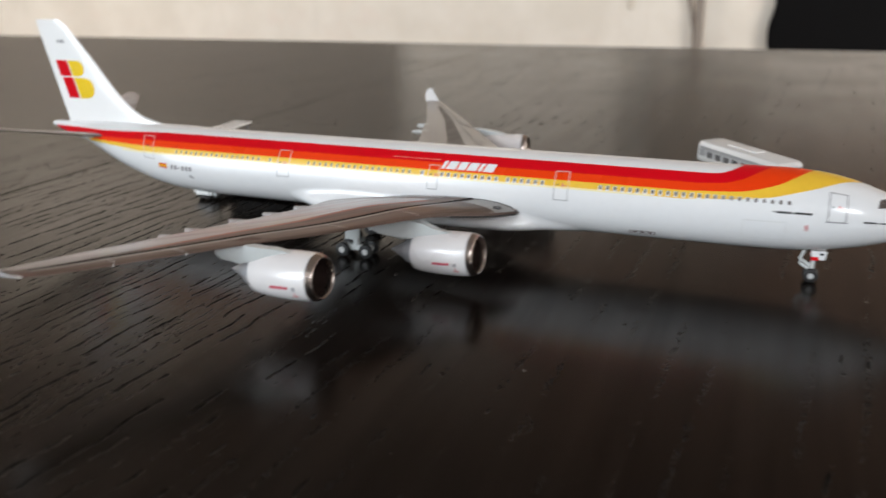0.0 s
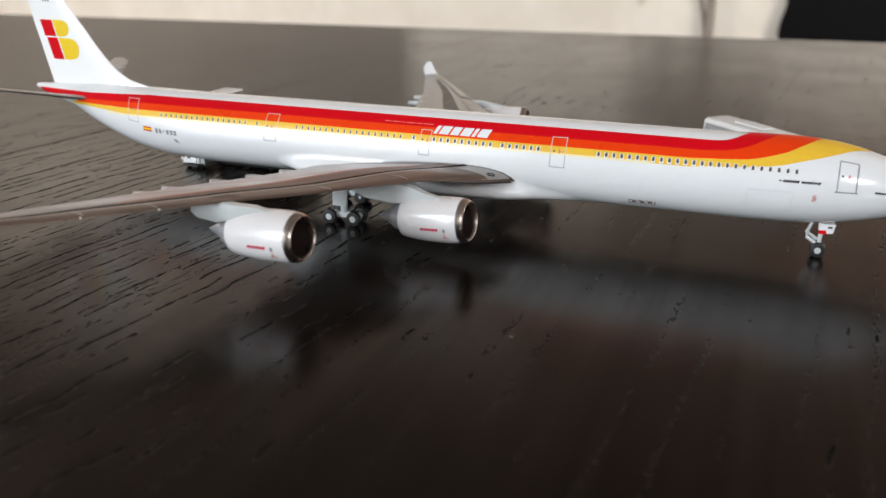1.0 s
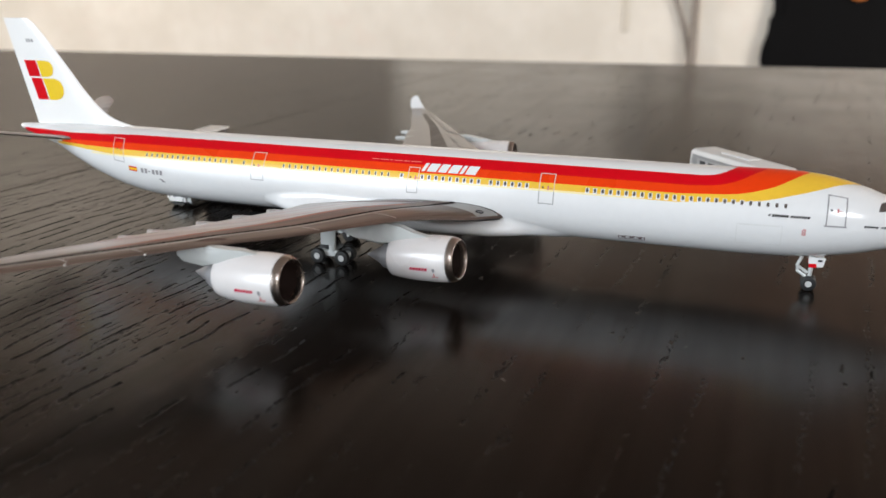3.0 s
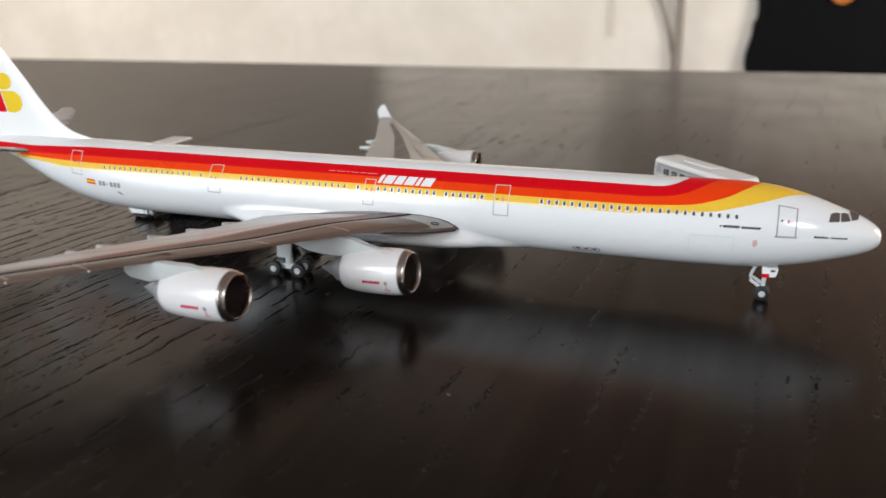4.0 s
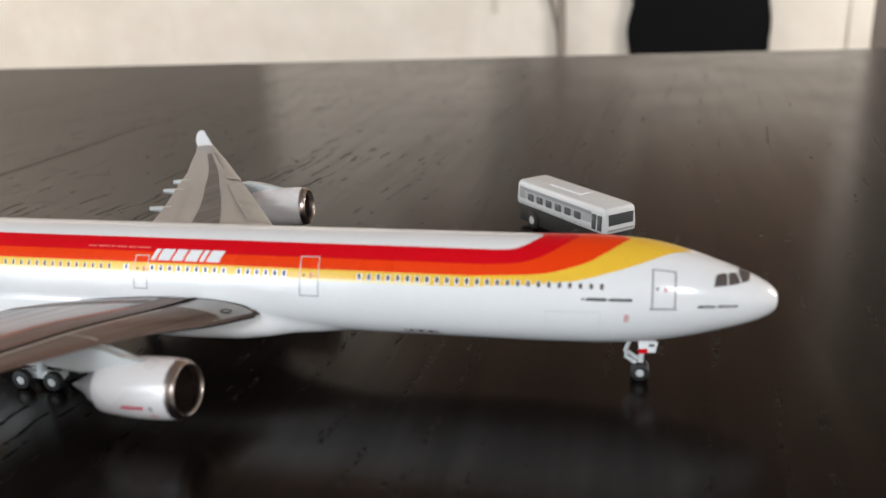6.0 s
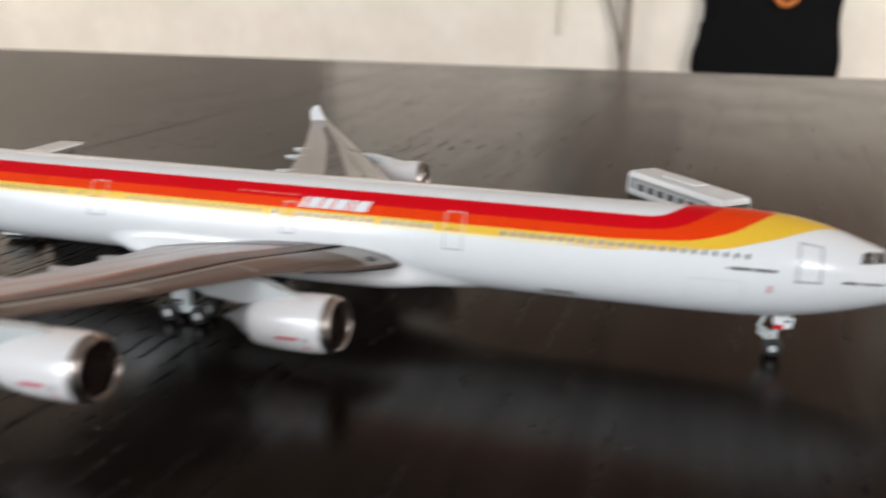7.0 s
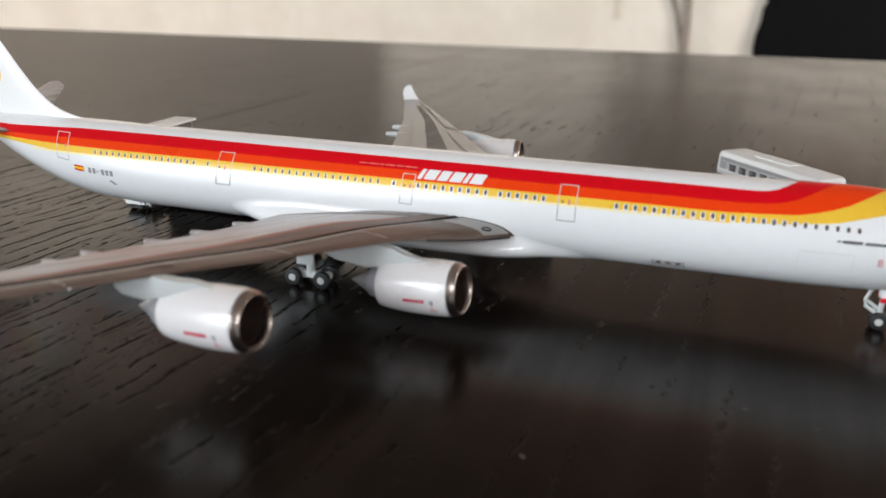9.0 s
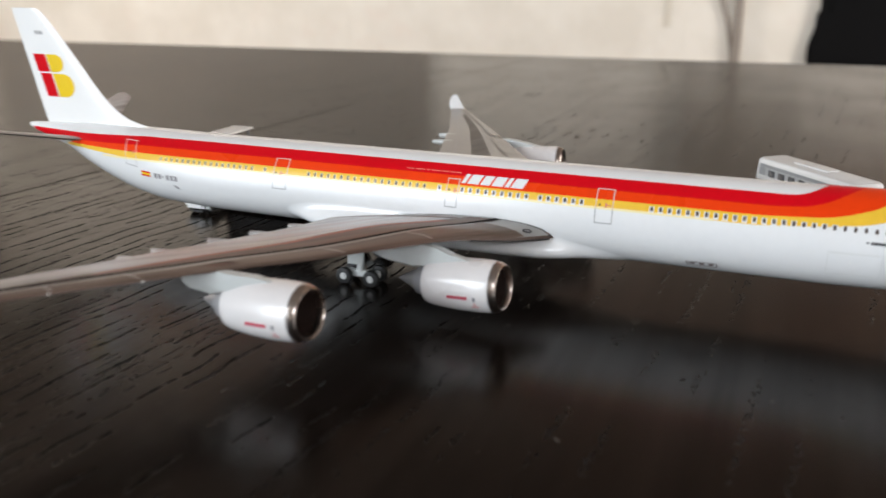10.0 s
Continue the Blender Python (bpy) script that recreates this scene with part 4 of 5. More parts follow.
def build_gear(plane):
    nose = part("nose_gear", tube([(-1.665, 0, 0.14), (-1.65, 0, 0.4), (-1.62, 0, 0.75)], 0.038, 10), M_LIGHTGREY, plane, "pale grey nose gear leg")
    for s in (-1, 1):
        wheel(nose, -1.665, s * 0.07, 0.13, 0.13, 0.095, 0.44)
    part("axle", tube([(-1.665, -0.125, 0.135), (-1.665, 0.125, 0.135)], 0.026, 8), M_LIGHTGREY, nose)
    part("drag_brace", tube([(-1.70, 0, 0.30), (-1.87, 0, 0.42), (-1.78, 0, 0.66)], 0.032, 8), M_LIGHTGREY, nose)
    part("torque_link", tube([(-1.72, -0.02, 0.24), (-1.86, -0.02, 0.33), (-1.86, -0.02, 0.42)], 0.03, 8), M_LIGHTGREY, nose)
    for s in (-1, 1):
        part("gear_door", prism([(-1.69, 0.43), (-1.47, 0.46), (-1.44, 0.62), (-1.70, 0.62)], 0.02, "y", s * 0.12, 0.006), M_WHITE, nose, "white gear door")
        part("red_flash", prism([(-1.695, 0.435), (-1.57, 0.448), (-1.585, 0.51), (-1.698, 0.50)], 0.006, "y", s * 0.1335), M_RED, nose, "red printed flash")
        part("door_code_bar", prism([(-1.56, 0.545), (-1.49, 0.552), (-1.49, 0.585), (-1.56, 0.58)], 0.006, "y", s * 0.1335), M_BLACKPRINT, nose, "small black printed bar")
    for side in (-1, 1):
        leg = part("main_gear", tube([(-10.03, side * 1.40, 0.2), (-10.03, side * 1.40, 0.6), (-10.0, side * 1.36, 0.93)], 0.07, 10), M_LIGHTGREY, plane, "pale grey main gear leg")
        part("bogie_beam", new_box(-10.38, -9.68, side * 1.40 - 0.05, side * 1.40 + 0.05, 0.12, 0.23, 0.02), M_LIGHTGREY, leg)
        for x in (-10.28, -9.78):
            for s in (-1, 1):
                # port hubs are shrunk to imitate their shade under the belly
                wheel(leg, x, side * 1.40 + s * (0.12 if s == side else 0.2), 0.142, 0.142, 0.11, 0.44 if side < 0 else 0.22)
        part("leg_door", prism([(-10.22, 0.36), (-9.93, 0.36), (-9.86, 0.98), (-10.2, 0.98)], 0.03, "y", side * 1.50, 0.008), M_LIGHTGREY, leg, "pale grey leg door")
        part("side_brace", tube([(-10.02, side * 1.38, 0.5), (-10.05, side * 0.9, 0.85)], 0.035, 8), M_LIGHTGREY, leg)
    mid = part("centre_gear", tube([(-10.55, 0, 0.18), (-10.55, 0, 0.6)], 0.06, 10), M_LIGHTGREY, plane, "pale grey centre gear leg")
    for x in (-10.78, -10.32):
        for s in (-1, 1):
            wheel(mid, x, s * 0.11, 0.142, 0.142, 0.11, 0.22)
    part("bogie_beam", new_box(-10.86, -10.24, -0.045, 0.045, 0.12, 0.24, 0.02), M_LIGHTGREY, mid)


def build_tail(plane):
    zs = [1.9, 2.04, 2.14, 2.37, 2.78, 3.2, 3.61, 4.0, 4.2, 4.29]
    le = [-15.15, -15.42, -15.87, -16.28, -16.69, -17.02, -17.355, -17.69, -17.88, -18.03]
    rows = []
    for k in range(37):
        z = 1.9 + (4.29 - 1.9) * k / 36
        te = -18.13 - (z - 2.06) * 0.255
        th = 0.125 * (1 - 0.55 * (z - 1.9) / 2.4)
        a, b = eased(z, zs, le), te
        ring = []
        n = 14
        for i in range(n + 1):
            s = 0.5 * (1 - math.cos(math.pi * i / n))
            t = 5 * (0.2969 * math.sqrt(s) - 0.126 * s - 0.3516 * s * s + 0.2843 * s ** 3 - 0.1036 * s ** 4)
            ring.append((a + (b - a) * s, -t * th, z))
        ring += [(x, -y, zz) for x, y, zz in reversed(ring[1:-1])]
        rows.append(ring)
    fin = part("tail_fin", grid(bmesh.new(), rows, closed=True, cap=True), M_FINWHITE, plane, "white tail fin with a red and yellow emblem")
    fin_te = lambda z: -18.13 - (z - 2.06) * 0.255
    def thick(x, z):
        a, b = eased(z, zs, le), fin_te(z)
        s = min(1, max(0, (x - a) / (b - a)))
        t = 5 * (0.2969 * math.sqrt(s) - 0.126 * s - 0.3516 * s * s + 0.2843 * s ** 3 - 0.1036 * s ** 4)
        return t * 0.125 * (1 - 0.55 * (z - 1.9) / 2.4)
    # emblem: two slanted red bars and two round-ended yellow fields
    def lean(z):
        return -0.27 * (z - 2.53)
    def field(name, z0, z1, x0, x1, mat, tag, rounded):
        for side in (-1, 1):
            bm = bmesh.new()
            rows = []
            for j in range(13):
                z = z0 + (z1 - z0) * j / 12
                xr = x1
                if rounded:
                    v = 2 * j / 12 - 1
                    hgt = (z1 - z0) / 2
                    xr = x1 - hgt + hgt * math.sqrt(max(0, 1 - v * v)) if hgt else x1
                    row = [(x0 + lean(z) + ((xr + lean((z0 + z1) / 2) + 0.0) - (x0 + lean(z))) * i / 8, z) for i in range(9)]
                else:
                    row = [(x0 + lean(z) + (x1 - x0) * i / 8, z) for i in range(9)]
                rows.append([(x, side * (thick(x, zz) + 0.006), zz) for x, zz in row])
            part(name, grid(bm, rows), mat, fin, tag)
    field("emblem_red_bar", 2.53, 3.0, -18.0, -17.69, M_RED, "slanted red bar", False)
    field("emblem_red_bar", 3.03, 3.385, -18.035, -17.70, M_RED, "slanted red bar", False)
    field("emblem_yellow_field", 2.53, 3.0, -17.655, -17.16, M_FINYELLOW, "round-ended yellow field", True)
    field("emblem_yellow_field", 3.03, 3.385, -17.67, -17.27, M_FINYELLOW, "round-ended yellow field", True)
    for k in range(3):
        field("code_bar", 3.775, 3.85, -17.77 + 0.075 * k, -17.77 + 0.075 * k + 0.045, M_LINE, "small grey printed bar", False)
    # tailplanes
    for side in (-1, 1):
        rows = []
        for k in range(17):
            s = k / 16
            y = 0.12 + 2.33 * s
            z = 1.70 + 0.54 * s
            lex, tex = -16.72 - 1.28 * s, -18.12 - 0.36 * s
            if s > 0.93:
                lex -= 0.16 * (s - 0.93) / 0.07
            rows.append([(p.x, side * p.y, p.z) for p in airfoil((lex, y, z), (tex, y, z), 0.11 * (1 - 0.5 * s), 10)])
        # port tailplane is toned lighter; starboard's dark edge-on look is in its colour
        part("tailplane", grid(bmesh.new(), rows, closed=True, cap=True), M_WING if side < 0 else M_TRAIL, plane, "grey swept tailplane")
        part("tailplane_root_plate", decal([-18.0 + 0.05 * k for k in range(25)], lambda x: level(x, 1.60), lambda x: level(x, 1.80), side, 0.004), M_FAINT, plane, "pale grey plate at the tailplane root")


def build_plane():
    plane = thing("model_airplane", "white die-cast four-engined airliner model with red, orange and yellow stripes", "model airplane")
    xs = sorted(set([-18.66, -18.655] + [-18.6 + 0.1 * k for k in range(187)] + [0.0, 0.02, 0.03, 0.036, 0.0395, 0.04, -0.02, -0.05, -0.08]))
    xs = [x for x in xs if x <= 0.04]
    rows = []
    for x in xs:
        c, r = hull(x)
        r = max(r, 0.002)
        rows.append([(x, r * math.cos(2 * math.pi * i / 96), c + r * math.sin(2 * math.pi * i / 96)) for i in range(96)])
    fus = part("fuselage", grid(bmesh.new(), rows, closed=True, cap=True), M_WHITE, plane, "glossy white fuselage")
    # belly fairing
    bx = [-12.05, -11.85, -11.55, -11.2, -10.5, -9.5, -8.3, -7.3, -6.85, -6.5, -6.15, -5.7]
    bw = [0.02, 0.45, 0.70, 0.82, 0.90, 0.93, 0.93, 0.87, 0.73, 0.55, 0.38, 0.02]
    bt = [0.86, 0.95, 1.02, 1.06, 1.10, 1.10, 1.06, 0.99, 0.93, 0.85, 0.76, 0.66]
    bb = [0.80, 0.72, 0.64, 0.58, 0.50, 0.49, 0.49, 0.50, 0.52, 0.55, 0.58, 0.62]
    def field(w, mid, half, c, r, y, z):
        """Blend of the round fuselage and the flatter fairing: below zero inside."""
        a = np.hypot(y, z - c) - r
        q = (np.abs(y / w) ** 2.4 + np.abs((z - mid) / half) ** 2.4) ** (1 / 2.4)
        b = (q - 1) * min(w, half)
        h = np.clip(0.5 + 0.5 * (a - b) / 0.13, 0, 1)
        return a * (1 - h) + b * h - 0.13 * h * (1 - h)
    angs = np.radians(np.linspace(-205, 25, 121))
    dy, dz = np.cos(angs), np.sin(angs)
    rows = []
    for k in range(111):
        x = -12.4 + 6.9 * k / 110
        w, t, b = eased(x, bx, bw), eased(x, bx, bt), eased(x, bx, bb)
        c, r = hull(x)
        mid, half = (t + b) / 2, max(0.02, (t - b) / 2)
        near, far = np.full(len(angs), 0.3), np.full(len(angs), 1.6)
        for _ in range(22):
            d = (near + far) / 2
            inside = field(max(w, 0.02), mid, half, c, r, d * dy, c + d * dz) < 0
            near, far = np.where(inside, d, near), np.where(inside, far, d)
        d = near - 0.0035
        rows.append([(x, float(d[i] * dy[i]), float(c + d[i] * dz[i])) for i in range(len(angs))])
    part("belly_fairing", grid(bmesh.new(), rows), M_WHITE, plane, "smooth white belly fairing")
    # stripes, doors, windows and print on both sides
    e = [stripe_edge(k) for k in range(4)]
    for side in (-1, 1):
        start = -18.45
        def run(x_end, x_start):
            n = int((x_end - x_start) / 0.06)
            return [x_start + (x_end - x_start) * i / n for i in range(n + 1)]
        def capped(k):
            edge, last = e[k]
            return lambda x: edge(x) if x < last else 90.0
        part("red_stripe", decal(run(e[1][1], start), capped(1), capped(0), side), M_RED, fus, "red stripe")
        part("orange_stripe", decal(run(e[2][1], -17.2), capped(2), capped(1), side), M_ORANGE, fus, "orange-red stripe")
        part("yellow_stripe", decal(run(e[3][1], -17.35), capped(3), capped(2), side), M_YELLOW, fus, "yellow stripe")
        part("pale_border", decal(run(-4.5, -16.2), lambda x: level(x, 1.522), lambda x: level(x, 1.556), side, 0.0058, 2), M_PALEYELLOW, fus, "pale lower border of the yellow stripe")
        for x0, x1, a0, a1, foot, slant in ((-1.57, -1.27, 1.6, 45.2, 0.02, 0.0), (-6.27, -5.99, 2.0, 44.3, 0.0, 0.0), (-8.79, -8.57, 1.5, 38.5, 0.0, 0.02), (-12.15, -11.86, 0.3, 43.8, 0.0, 0.02), (-15.54, -15.25, 4.6, 47.0, 0.0, -0.1)):
            if x0 > -2:
                part("door_outline", outline(x0, x1, a0, a1, side, foot=foot), M_LINE, fus, "thin grey front door outline")
            else:
                am = level(x0, 1.53)
                s = slant * (am - a0) / (a1 - a0)
                part("door_outline", outline(x0, x1, a0, am, side, slant=s, top=False, w=0.015), M_DOORLINE, fus, "thin grey door outline")
                part("door_outline", outline(x0 + s, x1 + s, am, a1, side, slant=slant - s, bottom=False, w=0.016), M_DOORPALE, fus, "thin pale door outline")
            part("door_mark", slab(x0 + 0.055, x0 + 0.085, a0 + 20, a0 + 22.5, side, 0.008), M_BLACKPRINT, fus, "small dark door mark")
            part("door_mark", slab(x0 + 0.155, x0 + 0.18, a0 + 18, a0 + 24, side, 0.008), M_PINK, fus, "small red door mark")
            part("door_mark", slab(x0 + 0.17, x0 + 0.24, a0 + 20.5, a0 + 21.4, side, 0.008), M_PINK, fus, "small red door mark")
        # cabin windows
        groups = ((-14.67, -12.6, 17), (-12.32, -12.32, 1), (-11.41, -9.17, 18), (-8.9, -8.9, 1), (-8.49, -7.39, 9), (-7.16, -6.49, 6), (-5.41, -2.19, 25))
        for x0, x1, n in groups:
            for k in range(n):
                x = x0 + (x1 - x0) * k / max(1, n - 1)
                a = level(x, 1.597)
                ww = 0.036 if x > -9 else 0.027
                surround = part("window_surround", slab(x - ww, x + ww, a - 4.6, a + 3.2, side, 0.0075, n=2, m=1), M_WHITE if x > -9 else M_PALEYELLOW, fus)
                bm = bmesh.new()
                vs = []
                for i in range(12):
                    t = 2 * math.pi * i / 12
                    ca, sa = math.cos(t), math.sin(t)
                    wp = 0.0225 if x > -9 else 0.018
                    vs.append(bm.verts.new(skin(x + wp * math.copysign(abs(ca) ** 0.6, ca), a + 2.9 * math.copysign(abs(sa) ** 0.6, sa), side, 0.0105)))
                bm.faces.new(vs)
                part("cabin_window", bm, M_CABINPANE, surround)
        # airline mark: six slanted white blocks
        x = -8.53
        for w in (0.07, 0.19, 0.16, 0.19, 0.07, 0.20):
            part("white_mark", slab(x, x + w, 33.0, 46.5, side, 0.0075, 0.07 * 1), M_WHITE, fus, "slanted white printed block")
            x += w + 0.035
        x = -9.57
        for w in (0.14, 0.17, 0.06, 0.16, 0.12, 0.2):
            part("pale_mark", slab(x, x + w, 46.6, 48.3, side, 0.0075), M_FAINTRED, fus, "tiny pale printed bar")
            x += w + 0.03
        # flag and registration bars
        for a0, a1, mat in ((-9.2, -6.6, M_RED), (-6.6, -3.4, M_FINYELLOW), (-3.4, -0.9, M_RED)):
            part("flag_band", slab(-15.15, -14.93, a0 + 0.4, a1 + 0.4, side, 0.006), mat, fus)
        for k, w in enumerate((0.08, 0.08, 0.05, 0.08, 0.08, 0.08)):
            h = 1.1 if k == 2 else 4.0
            part("registration_bar", slab(-14.83 + 0.095 * k, -14.83 + 0.095 * k + w * 0.8, -5 - h, -5 + h, side, 0.006), M_LINE, fus, "dark grey printed bar")
        part("scratch_mark", slab(-14.33, -14.25, -22, -16, side, 0.006, -0.08), M_LINE, fus, "dark printed sliver")
        # titles under the front windows, as bars
        for start_x, count, lo, hi in ((-2.445, 1, 9.4, 11.2), (-2.385, 6, 8.4, 11.6), (-2.105, 7, 8.4, 11.4)):
            for k in range(count):
                part("title_bar", slab(start_x + 0.042 * k, start_x + 0.042 * k + 0.035, lo, hi, side, 0.006, 0.015), M_BLACKPRINT, fus, "black printed title bar")
        for start_x, count in ((-1.0, 6), (-0.745, 7)):
            for k in range(count):
                part("title_bar", slab(start_x + 0.036 * k, start_x + 0.036 * k + 0.03, 1.5, 4.9, side, 0.006, 0.01), M_BLACKPRINT, fus, "black printed title bar")
        # cargo door, vents, red rings
        part("cargo_outline", outline(-2.91, -2.2, -32, -2.5, side, 0.012, 0.006), M_FAINT, fus, "faint cargo door outline")
        part("cargo_hinge", slab(-2.88, -2.24, -4.8, -3.4, side, 0.0065), M_FAINT, fus, "faint hinge line")
        part("vent_outline", outline(-4.85, -4.39, -48.2, -40.6, side, 0.012, 0.006), M_VENT, fus, "dark red vent outline")
        for x in (-4.76, -4.62, -4.48):
            part("vent_mark", slab(x - 0.036, x + 0.036, -46.2, -42.4, side, 0.0065), M_VENT, fus, "dark red vent mark")
        for a in (-8.0, -12.6):
            bm = bmesh.new()
            inner, outer = [], []
            for i in range(16):
                t = 2 * math.pi * i / 16
                inner.append(skin(-1.875 + 0.018 * math.cos(t), a + 1.2 * math.sin(t), side, 0.006))
                outer.append(skin(-1.875 + 0.032 * math.cos(t), a + 2.3 * math.sin(t), side, 0.006))
            part("red_ring", grid(bm, [inner, outer], closed=True), M_PINK, fus, "small red printed ring")
        # cockpit glazing
        for pts in (((-0.80, 32.0), (-0.635, 37.5), (-0.635, 60.0), (-0.70, 58.0), (-0.77, 51.0)), ((-0.615, 38.0), (-0.465, 46.0), (-0.50, 66.0), (-0.54, 68.0), (-0.615, 61.0)), ((-0.445, 48.0), (-0.35, 59.0), (-0.32, 88.0), (-0.46, 88.0), (-0.48, 72.0))):
            bm = bmesh.new()
            c = (sum(p[0] for p in pts) / len(pts), sum(p[1] for p in pts) / len(pts))
            rings = []
            for f in (0.02, 0.35, 0.7, 1.0):
                ring = []
                for (xa, aa), (xb, ab) in zip(pts, pts[1:] + pts[:1]):
                    for s in (0, 0.34, 0.67):
                        px, pa = xa + (xb - xa) * s, aa + (ab - aa) * s
                        ring.append(skin(c[0] + (px - c[0]) * f, c[1] + (pa - c[1]) * f, side, 0.007))
                rings.append(ring)
            part("cockpit_window", grid(bm, rings, closed=True), M_GLASSPRINT, fus, "dark cockpit pane")
    build_tail(plane)
    for side in (-1, 1):
        build_wing(plane, side)
        build_engine(plane, side, -7.17, 2.35, 0.655)
        build_engine(plane, side, -8.9 + (0.24 if side > 0 else 0.0), 4.85, 0.92, 3.0)
    build_gear(plane)
    return plane


# ---- vehicles on the table ----
def build_bus():
    bus = thing("model_bus", "small white airport bus model with dark windows", "model bus")
    L, W, Z0, H = 2.98, 0.80, 0.477, 0.98
    # body: rounded ends, sides that lean in slightly towards the roof
    def ring(z, inset, r=0.09):
        pts = []
        hx, hy = L / 2 - inset, W / 2 - inset
        for cx, cy, a0 in ((hx - r, hy - r, 0), (-hx + r, hy - r, 90), (-hx + r, -hy + r, 180), (hx - r, -hy + r, 270)):
            for k in range(6):
                a = radians(a0 + 18 * k)
                pts.append((cx + r * math.cos(a), cy + r * math.sin(a), z))
        return pts
    rows = [ring(Z0, 0.02), ring(Z0 + 0.03, 0.0), ring(0.62, 0.0), ring(0.80, 0.008), ring(0.90, 0.014), ring(0.945, 0.028), ring(H, 0.06)]
    body = part("body", grid(bmesh.new(), rows, closed=True, cap=True), M_BUSWHITE, bus, "white bus body")
    bm = bmesh.new()
    rows = []
    for k in range(17):
        v = 2 * k / 16 - 1
        y = (W / 2 - 0.09) * v
        z = H + 0.002 + 0.035 * (1 - abs(v) ** 2.4)
        rows.append([(-L / 2 + 0.10, y, H - 0.01), (-L / 2 + 0.20, y, z), (L / 2 - 0.20, y, z), (L / 2 - 0.10, y, H - 0.01)])
    part("roof", grid(bm, rows), M_BUSWHITE, bus, "domed white roof")
    part("roof_unit", new_box(-0.55, 0.45, -0.17, 0.17, H + 0.02, H + 0.062, 0.018), M_BUSWHITE, bus, "white roof unit")
    part("underbody", new_box(-L / 2 + 0.07, L / 2 - 0.07, -W / 2 + 0.05, W / 2 - 0.05, 0.09, Z0 + 0.01, 0.01), M_RUBBER, bus, "black underbody")
    for s in (-1, 1):
        y = s * W / 2
        def plate(name, x0, x1, z0, z1, d, mat, tag, bevel=0.0):
            lean = 0.008 * max(0.0, ((z0 + z1) / 2 - 0.62) / 0.18)
            yy = y - s * lean
            return part(name, new_box(x0, x1, yy - d, yy + d, z0, z1, bevel), mat, bus, tag)
        plate("upper_band", -L / 2 + 0.14, L / 2 - 0.42, 0.79, 0.865, 0.005, M_BUSBAND, "grey band above the windows")
        plate("pillar_band", -L / 2 + 0.12, L / 2 - 0.42, 0.60, 0.786, 0.003, M_BUSPILLAR, "pale grey pillar band")
        plate("rear_pane", -L / 2 + 0.15, -L / 2 + 0.34, 0.615, 0.785, 0.005, M_BUSBAND, "grey rear side pane")
        for k in range(6):
            x = -L / 2 + 0.55 + 0.318 * k
            plate("side_window", x - 0.105, x + 0.105, 0.612, 0.76, 0.006, M_BUSGLASS, "dark side window", 0.003)
        for x in (L / 2 - 0.33, L / 2 - 0.16):
            plate("door_pane", x - 0.065, x + 0.065, 0.53, 0.83, 0.006, M_BUSGLASS, "dark door pane", 0.003)
        plate("trim_line", -L / 2 + 0.1, L / 2 - 0.1, 0.515, 0.524, 0.003, M_BUSBAND, "grey trim line")
        for x in (-0.92, 0.62):
            w = lathe_y([(-0.06, 0.09), (-0.06, 0.15), (-0.04, 0.19), (0.04, 0.19), (0.06, 0.15), (0.06, 0.09)], (x, s * (W / 2 - 0.06), 0.19), 24)
            tyre = part("wheel", w, M_RUBBER, bus, "black tyre")
            part("hub", lathe_y([(-0.055, 0.004), (-0.055, 0.092), (0.055, 0.092), (0.055, 0.004)], (x, s * (W / 2 - 0.06), 0.19), 16), M_HUB, tyre, "pale grey hub")
    for s, name in ((1, "windscreen"), (-1, "rear_window")):
        part(name, new_box(s * (L / 2 - 0.006) - 0.008, s * (L / 2 - 0.006) + 0.008, -W / 2 + 0.095, W / 2 - 0.095, 0.64, 0.86, 0.003), M_BUSGLASS, bus, "dark end window")
        part("bumper", new_box(s * L / 2 - 0.02, s * L / 2 + 0.012, -W / 2 + 0.09, W / 2 - 0.09, 0.53, 0.56, 0.006), M_BUSBAND, bus, "grey bumper line")
    bus.matrix_basis = pose(-3.009 * U, 6.215 * U, 0, 0, 0, -48.4)


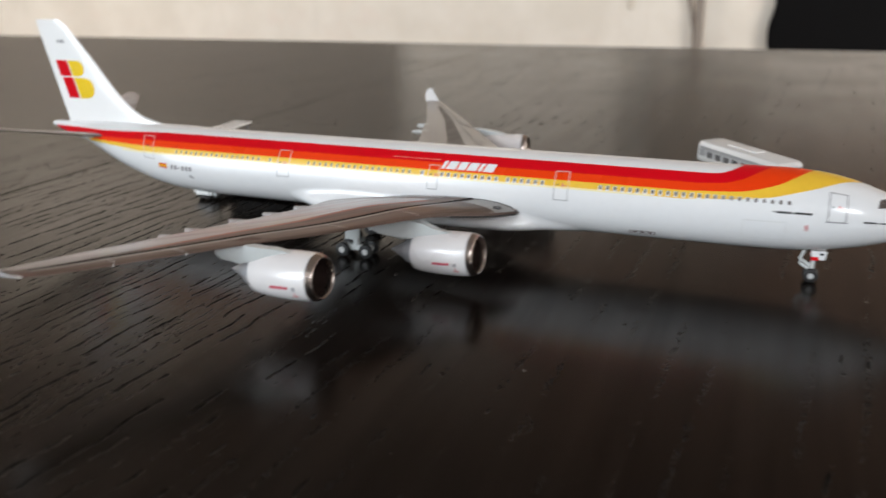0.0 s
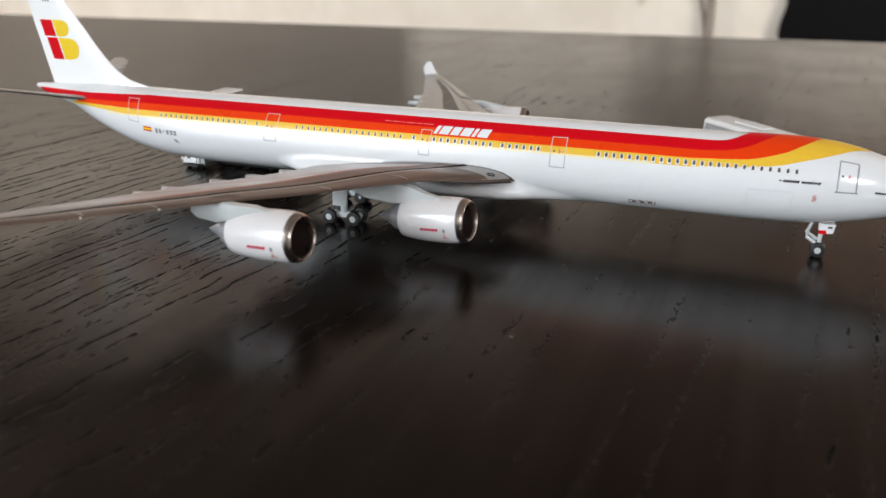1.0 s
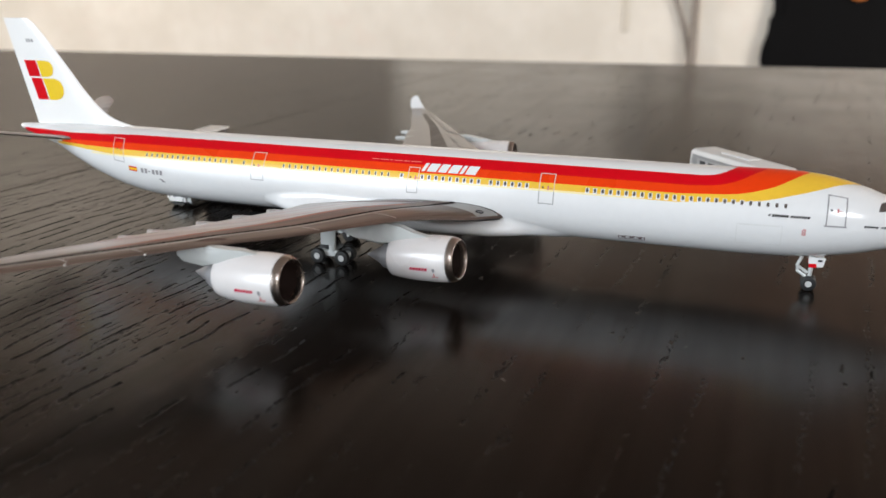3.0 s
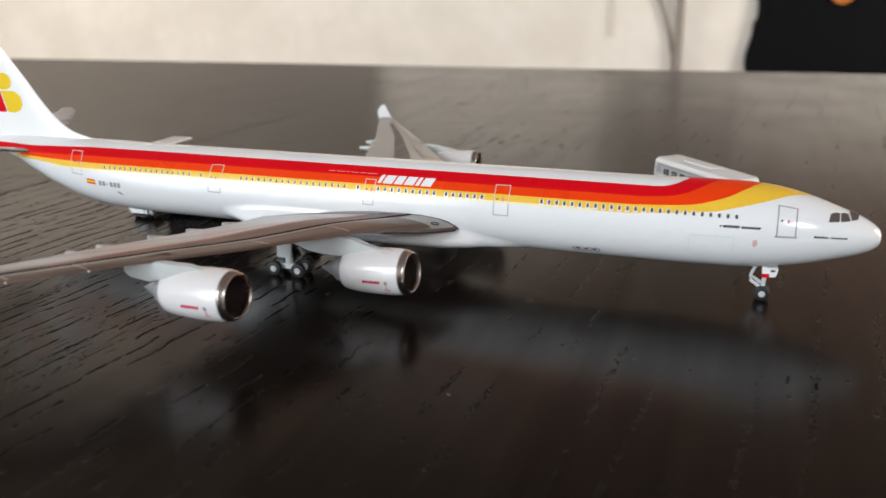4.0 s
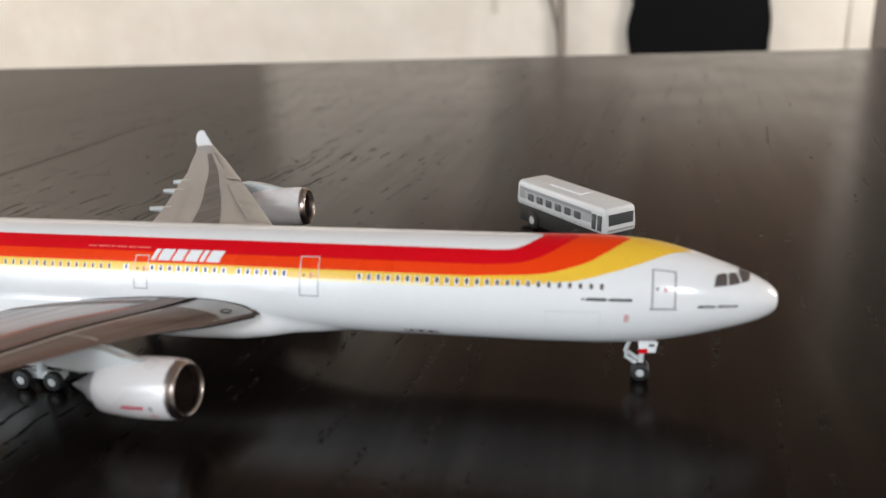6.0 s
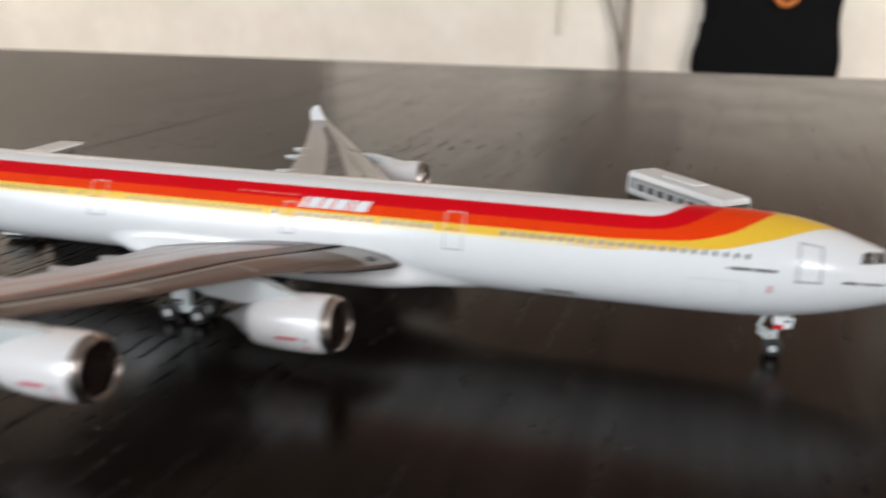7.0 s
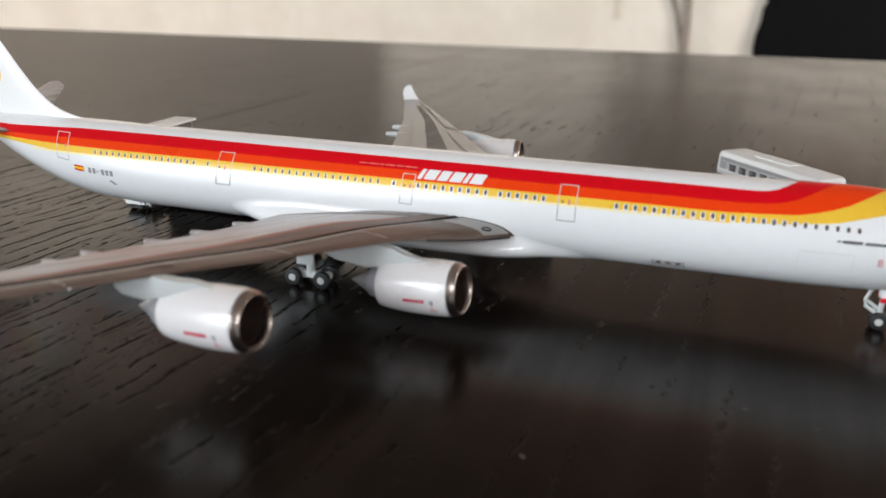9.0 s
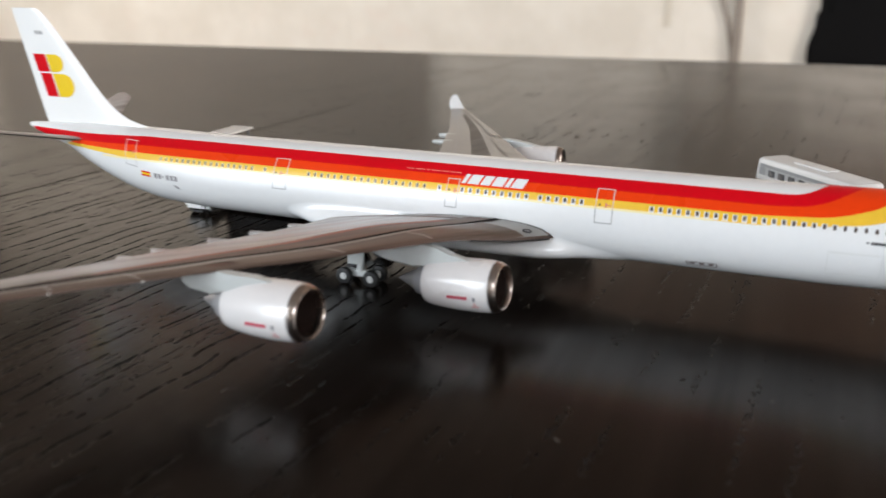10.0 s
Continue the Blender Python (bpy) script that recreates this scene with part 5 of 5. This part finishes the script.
def build_truck():
    truck = thing("service_truck", "white-cabbed service truck model with an added dark block and flat canopy", "model truck")
    x0, x1 = -15.39, -14.92
    part("chassis", new_box(x0 + 0.06, x1 - 0.06, 1.1, 2.7, 0.07, 0.15, 0.01), M_BUSGREY, truck, "grey chassis")
    cab = part("cab", prism([(x0 - 0.14, 0.13), (x1 - 0.14, 0.13), (x1 - 0.14, 0.27), (x1 - 0.20, 0.31), (x0 - 0.02, 0.31), (x0 - 0.12, 0.24)], 0.46, "y", 1.21, 0.025), M_FINWHITE, truck, "white cab with a sloping front")
    part("cab_roof", prism([(x0 + 0.07, 0.312), (x0 + 0.20, 0.312), (x0 + 0.18, 0.40), (x0 + 0.10, 0.41)], 0.34, "y", 1.23, 0.02), M_WHITE, cab, "narrow white roof box")
    part("side_box", prism([(x1 - 0.13, 0.13), (x1 - 0.02, 0.13), (x1 - 0.02, 0.26), (x1 - 0.09, 0.30), (x1 - 0.13, 0.28)], 0.40, "y", 1.22, 0.015), M_LIGHTGREY, truck, "pale grey side box")
    part("side_mirror", new_box(x0 - 0.19, x0 - 0.15, 1.0, 1.04, 0.19, 0.26, 0.008), M_FINWHITE, cab, "tiny white mirror")
    part("windscreen", new_box(x0 - 0.0, x0 + 0.10, 0.968, 0.976, 0.245, 0.285, 0.003), M_BUSGREY, cab, "dark windscreen")
    part("door_gap", new_box(x1 - 0.215, x1 - 0.205, 0.968, 0.976, 0.15, 0.28, 0.0), M_BUSGREY, cab, "thin dark door gap")
    part("bumper", new_box(x0 - 0.09, x1 - 0.19, 0.985, 1.44, 0.05, 0.098, 0.012), M_RUBBER, cab, "black front bumper and apron")
    # dark block and its link are made up to darken the gap under the fuselage
    part("dark_block", prism([(x1 + 0.04, 0.06), (x1 + 2.15, 0.06), (x1 + 2.2, 0.14), (x1 + 2.2, 1.12), (x1 + 2.1, 1.18), (x1 + 0.12, 1.18), (x1 + 0.04, 1.10)], 1.1, "y", 2.0, 0.03), M_RUBBER, truck, "long dark block added under the rear fuselage")
    part("block_link", new_box(x1 - 0.14, x1 + 0.06, 1.62, 1.70, 0.10, 0.15, 0.01), M_BUSGREY, truck, "short grey link to the added dark block")
    part("canopy", new_box(x0 - 0.02, x1 + 0.03, 1.55, 2.72, 1.60, 1.65, 0.015), M_BUSWHITE, truck, "flat white canopy")
    part("load_bed", new_box(x0, x1, 1.5, 2.7, 0.15, 0.22, 0.01), M_BUSGREY, truck, "dark grey load bed")
    for y in (1.62, 2.62):
        for x in (x0 + 0.05, x1 - 0.05):
            part("post", new_box(x - 0.02, x + 0.02, y - 0.02, y + 0.02, 0.24, 1.6, 0.004), M_BUSGREY, truck, "slim grey canopy post")
    for y, sh in ((1.15, 0.13), (2.35, 0.0)):
        for x in (x0 + 0.05 - sh, x1 - 0.05 - sh):
            bm = lathe_x([(-0.045, 0.01), (-0.045, 0.065), (-0.03, 0.085), (0.03, 0.085), (0.045, 0.065), (0.045, 0.01)], (x, y, 0.085), 20)
            part("wheel", bm, M_RUBBER, truck, "black tyre")


def dust():
    """A few pale flecks lying on the lacquer."""
    bm = bmesh.new()
    rng = random.Random(7)
    spots = [(-5.6, -5.1, 0.06), (-3.4, -3.2, 0.03)] + [(rng.uniform(-20, 4), rng.uniform(-9, 14), rng.choice((0.014, 0.02, 0.026))) for _ in range(46)]
    for x, y, r in spots:
        turn = rng.uniform(0, math.pi)
        ring = []
        for i in range(7):
            a = 2 * math.pi * i / 7
            px, py = r * rng.uniform(0.7, 1.1) * math.cos(a), 0.28 * r * rng.uniform(0.7, 1.1) * math.sin(a)
            ring.append(bm.verts.new((x + px * math.cos(turn) - py * math.sin(turn), y + px * math.sin(turn) + py * math.cos(turn), 0.006)))
        tip = bm.verts.new((x, y, 0.012))
        for i in range(7):
            bm.faces.new((ring[i], ring[(i + 1) % 7], tip))
    tagged(link_mesh("dust", bm, M_DUST), "scattered pale dust flecks on the dark tabletop", "dust", kind="stuff")


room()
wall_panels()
table()
wall_things()
build_plane()
build_bus()
build_truck()
dust()
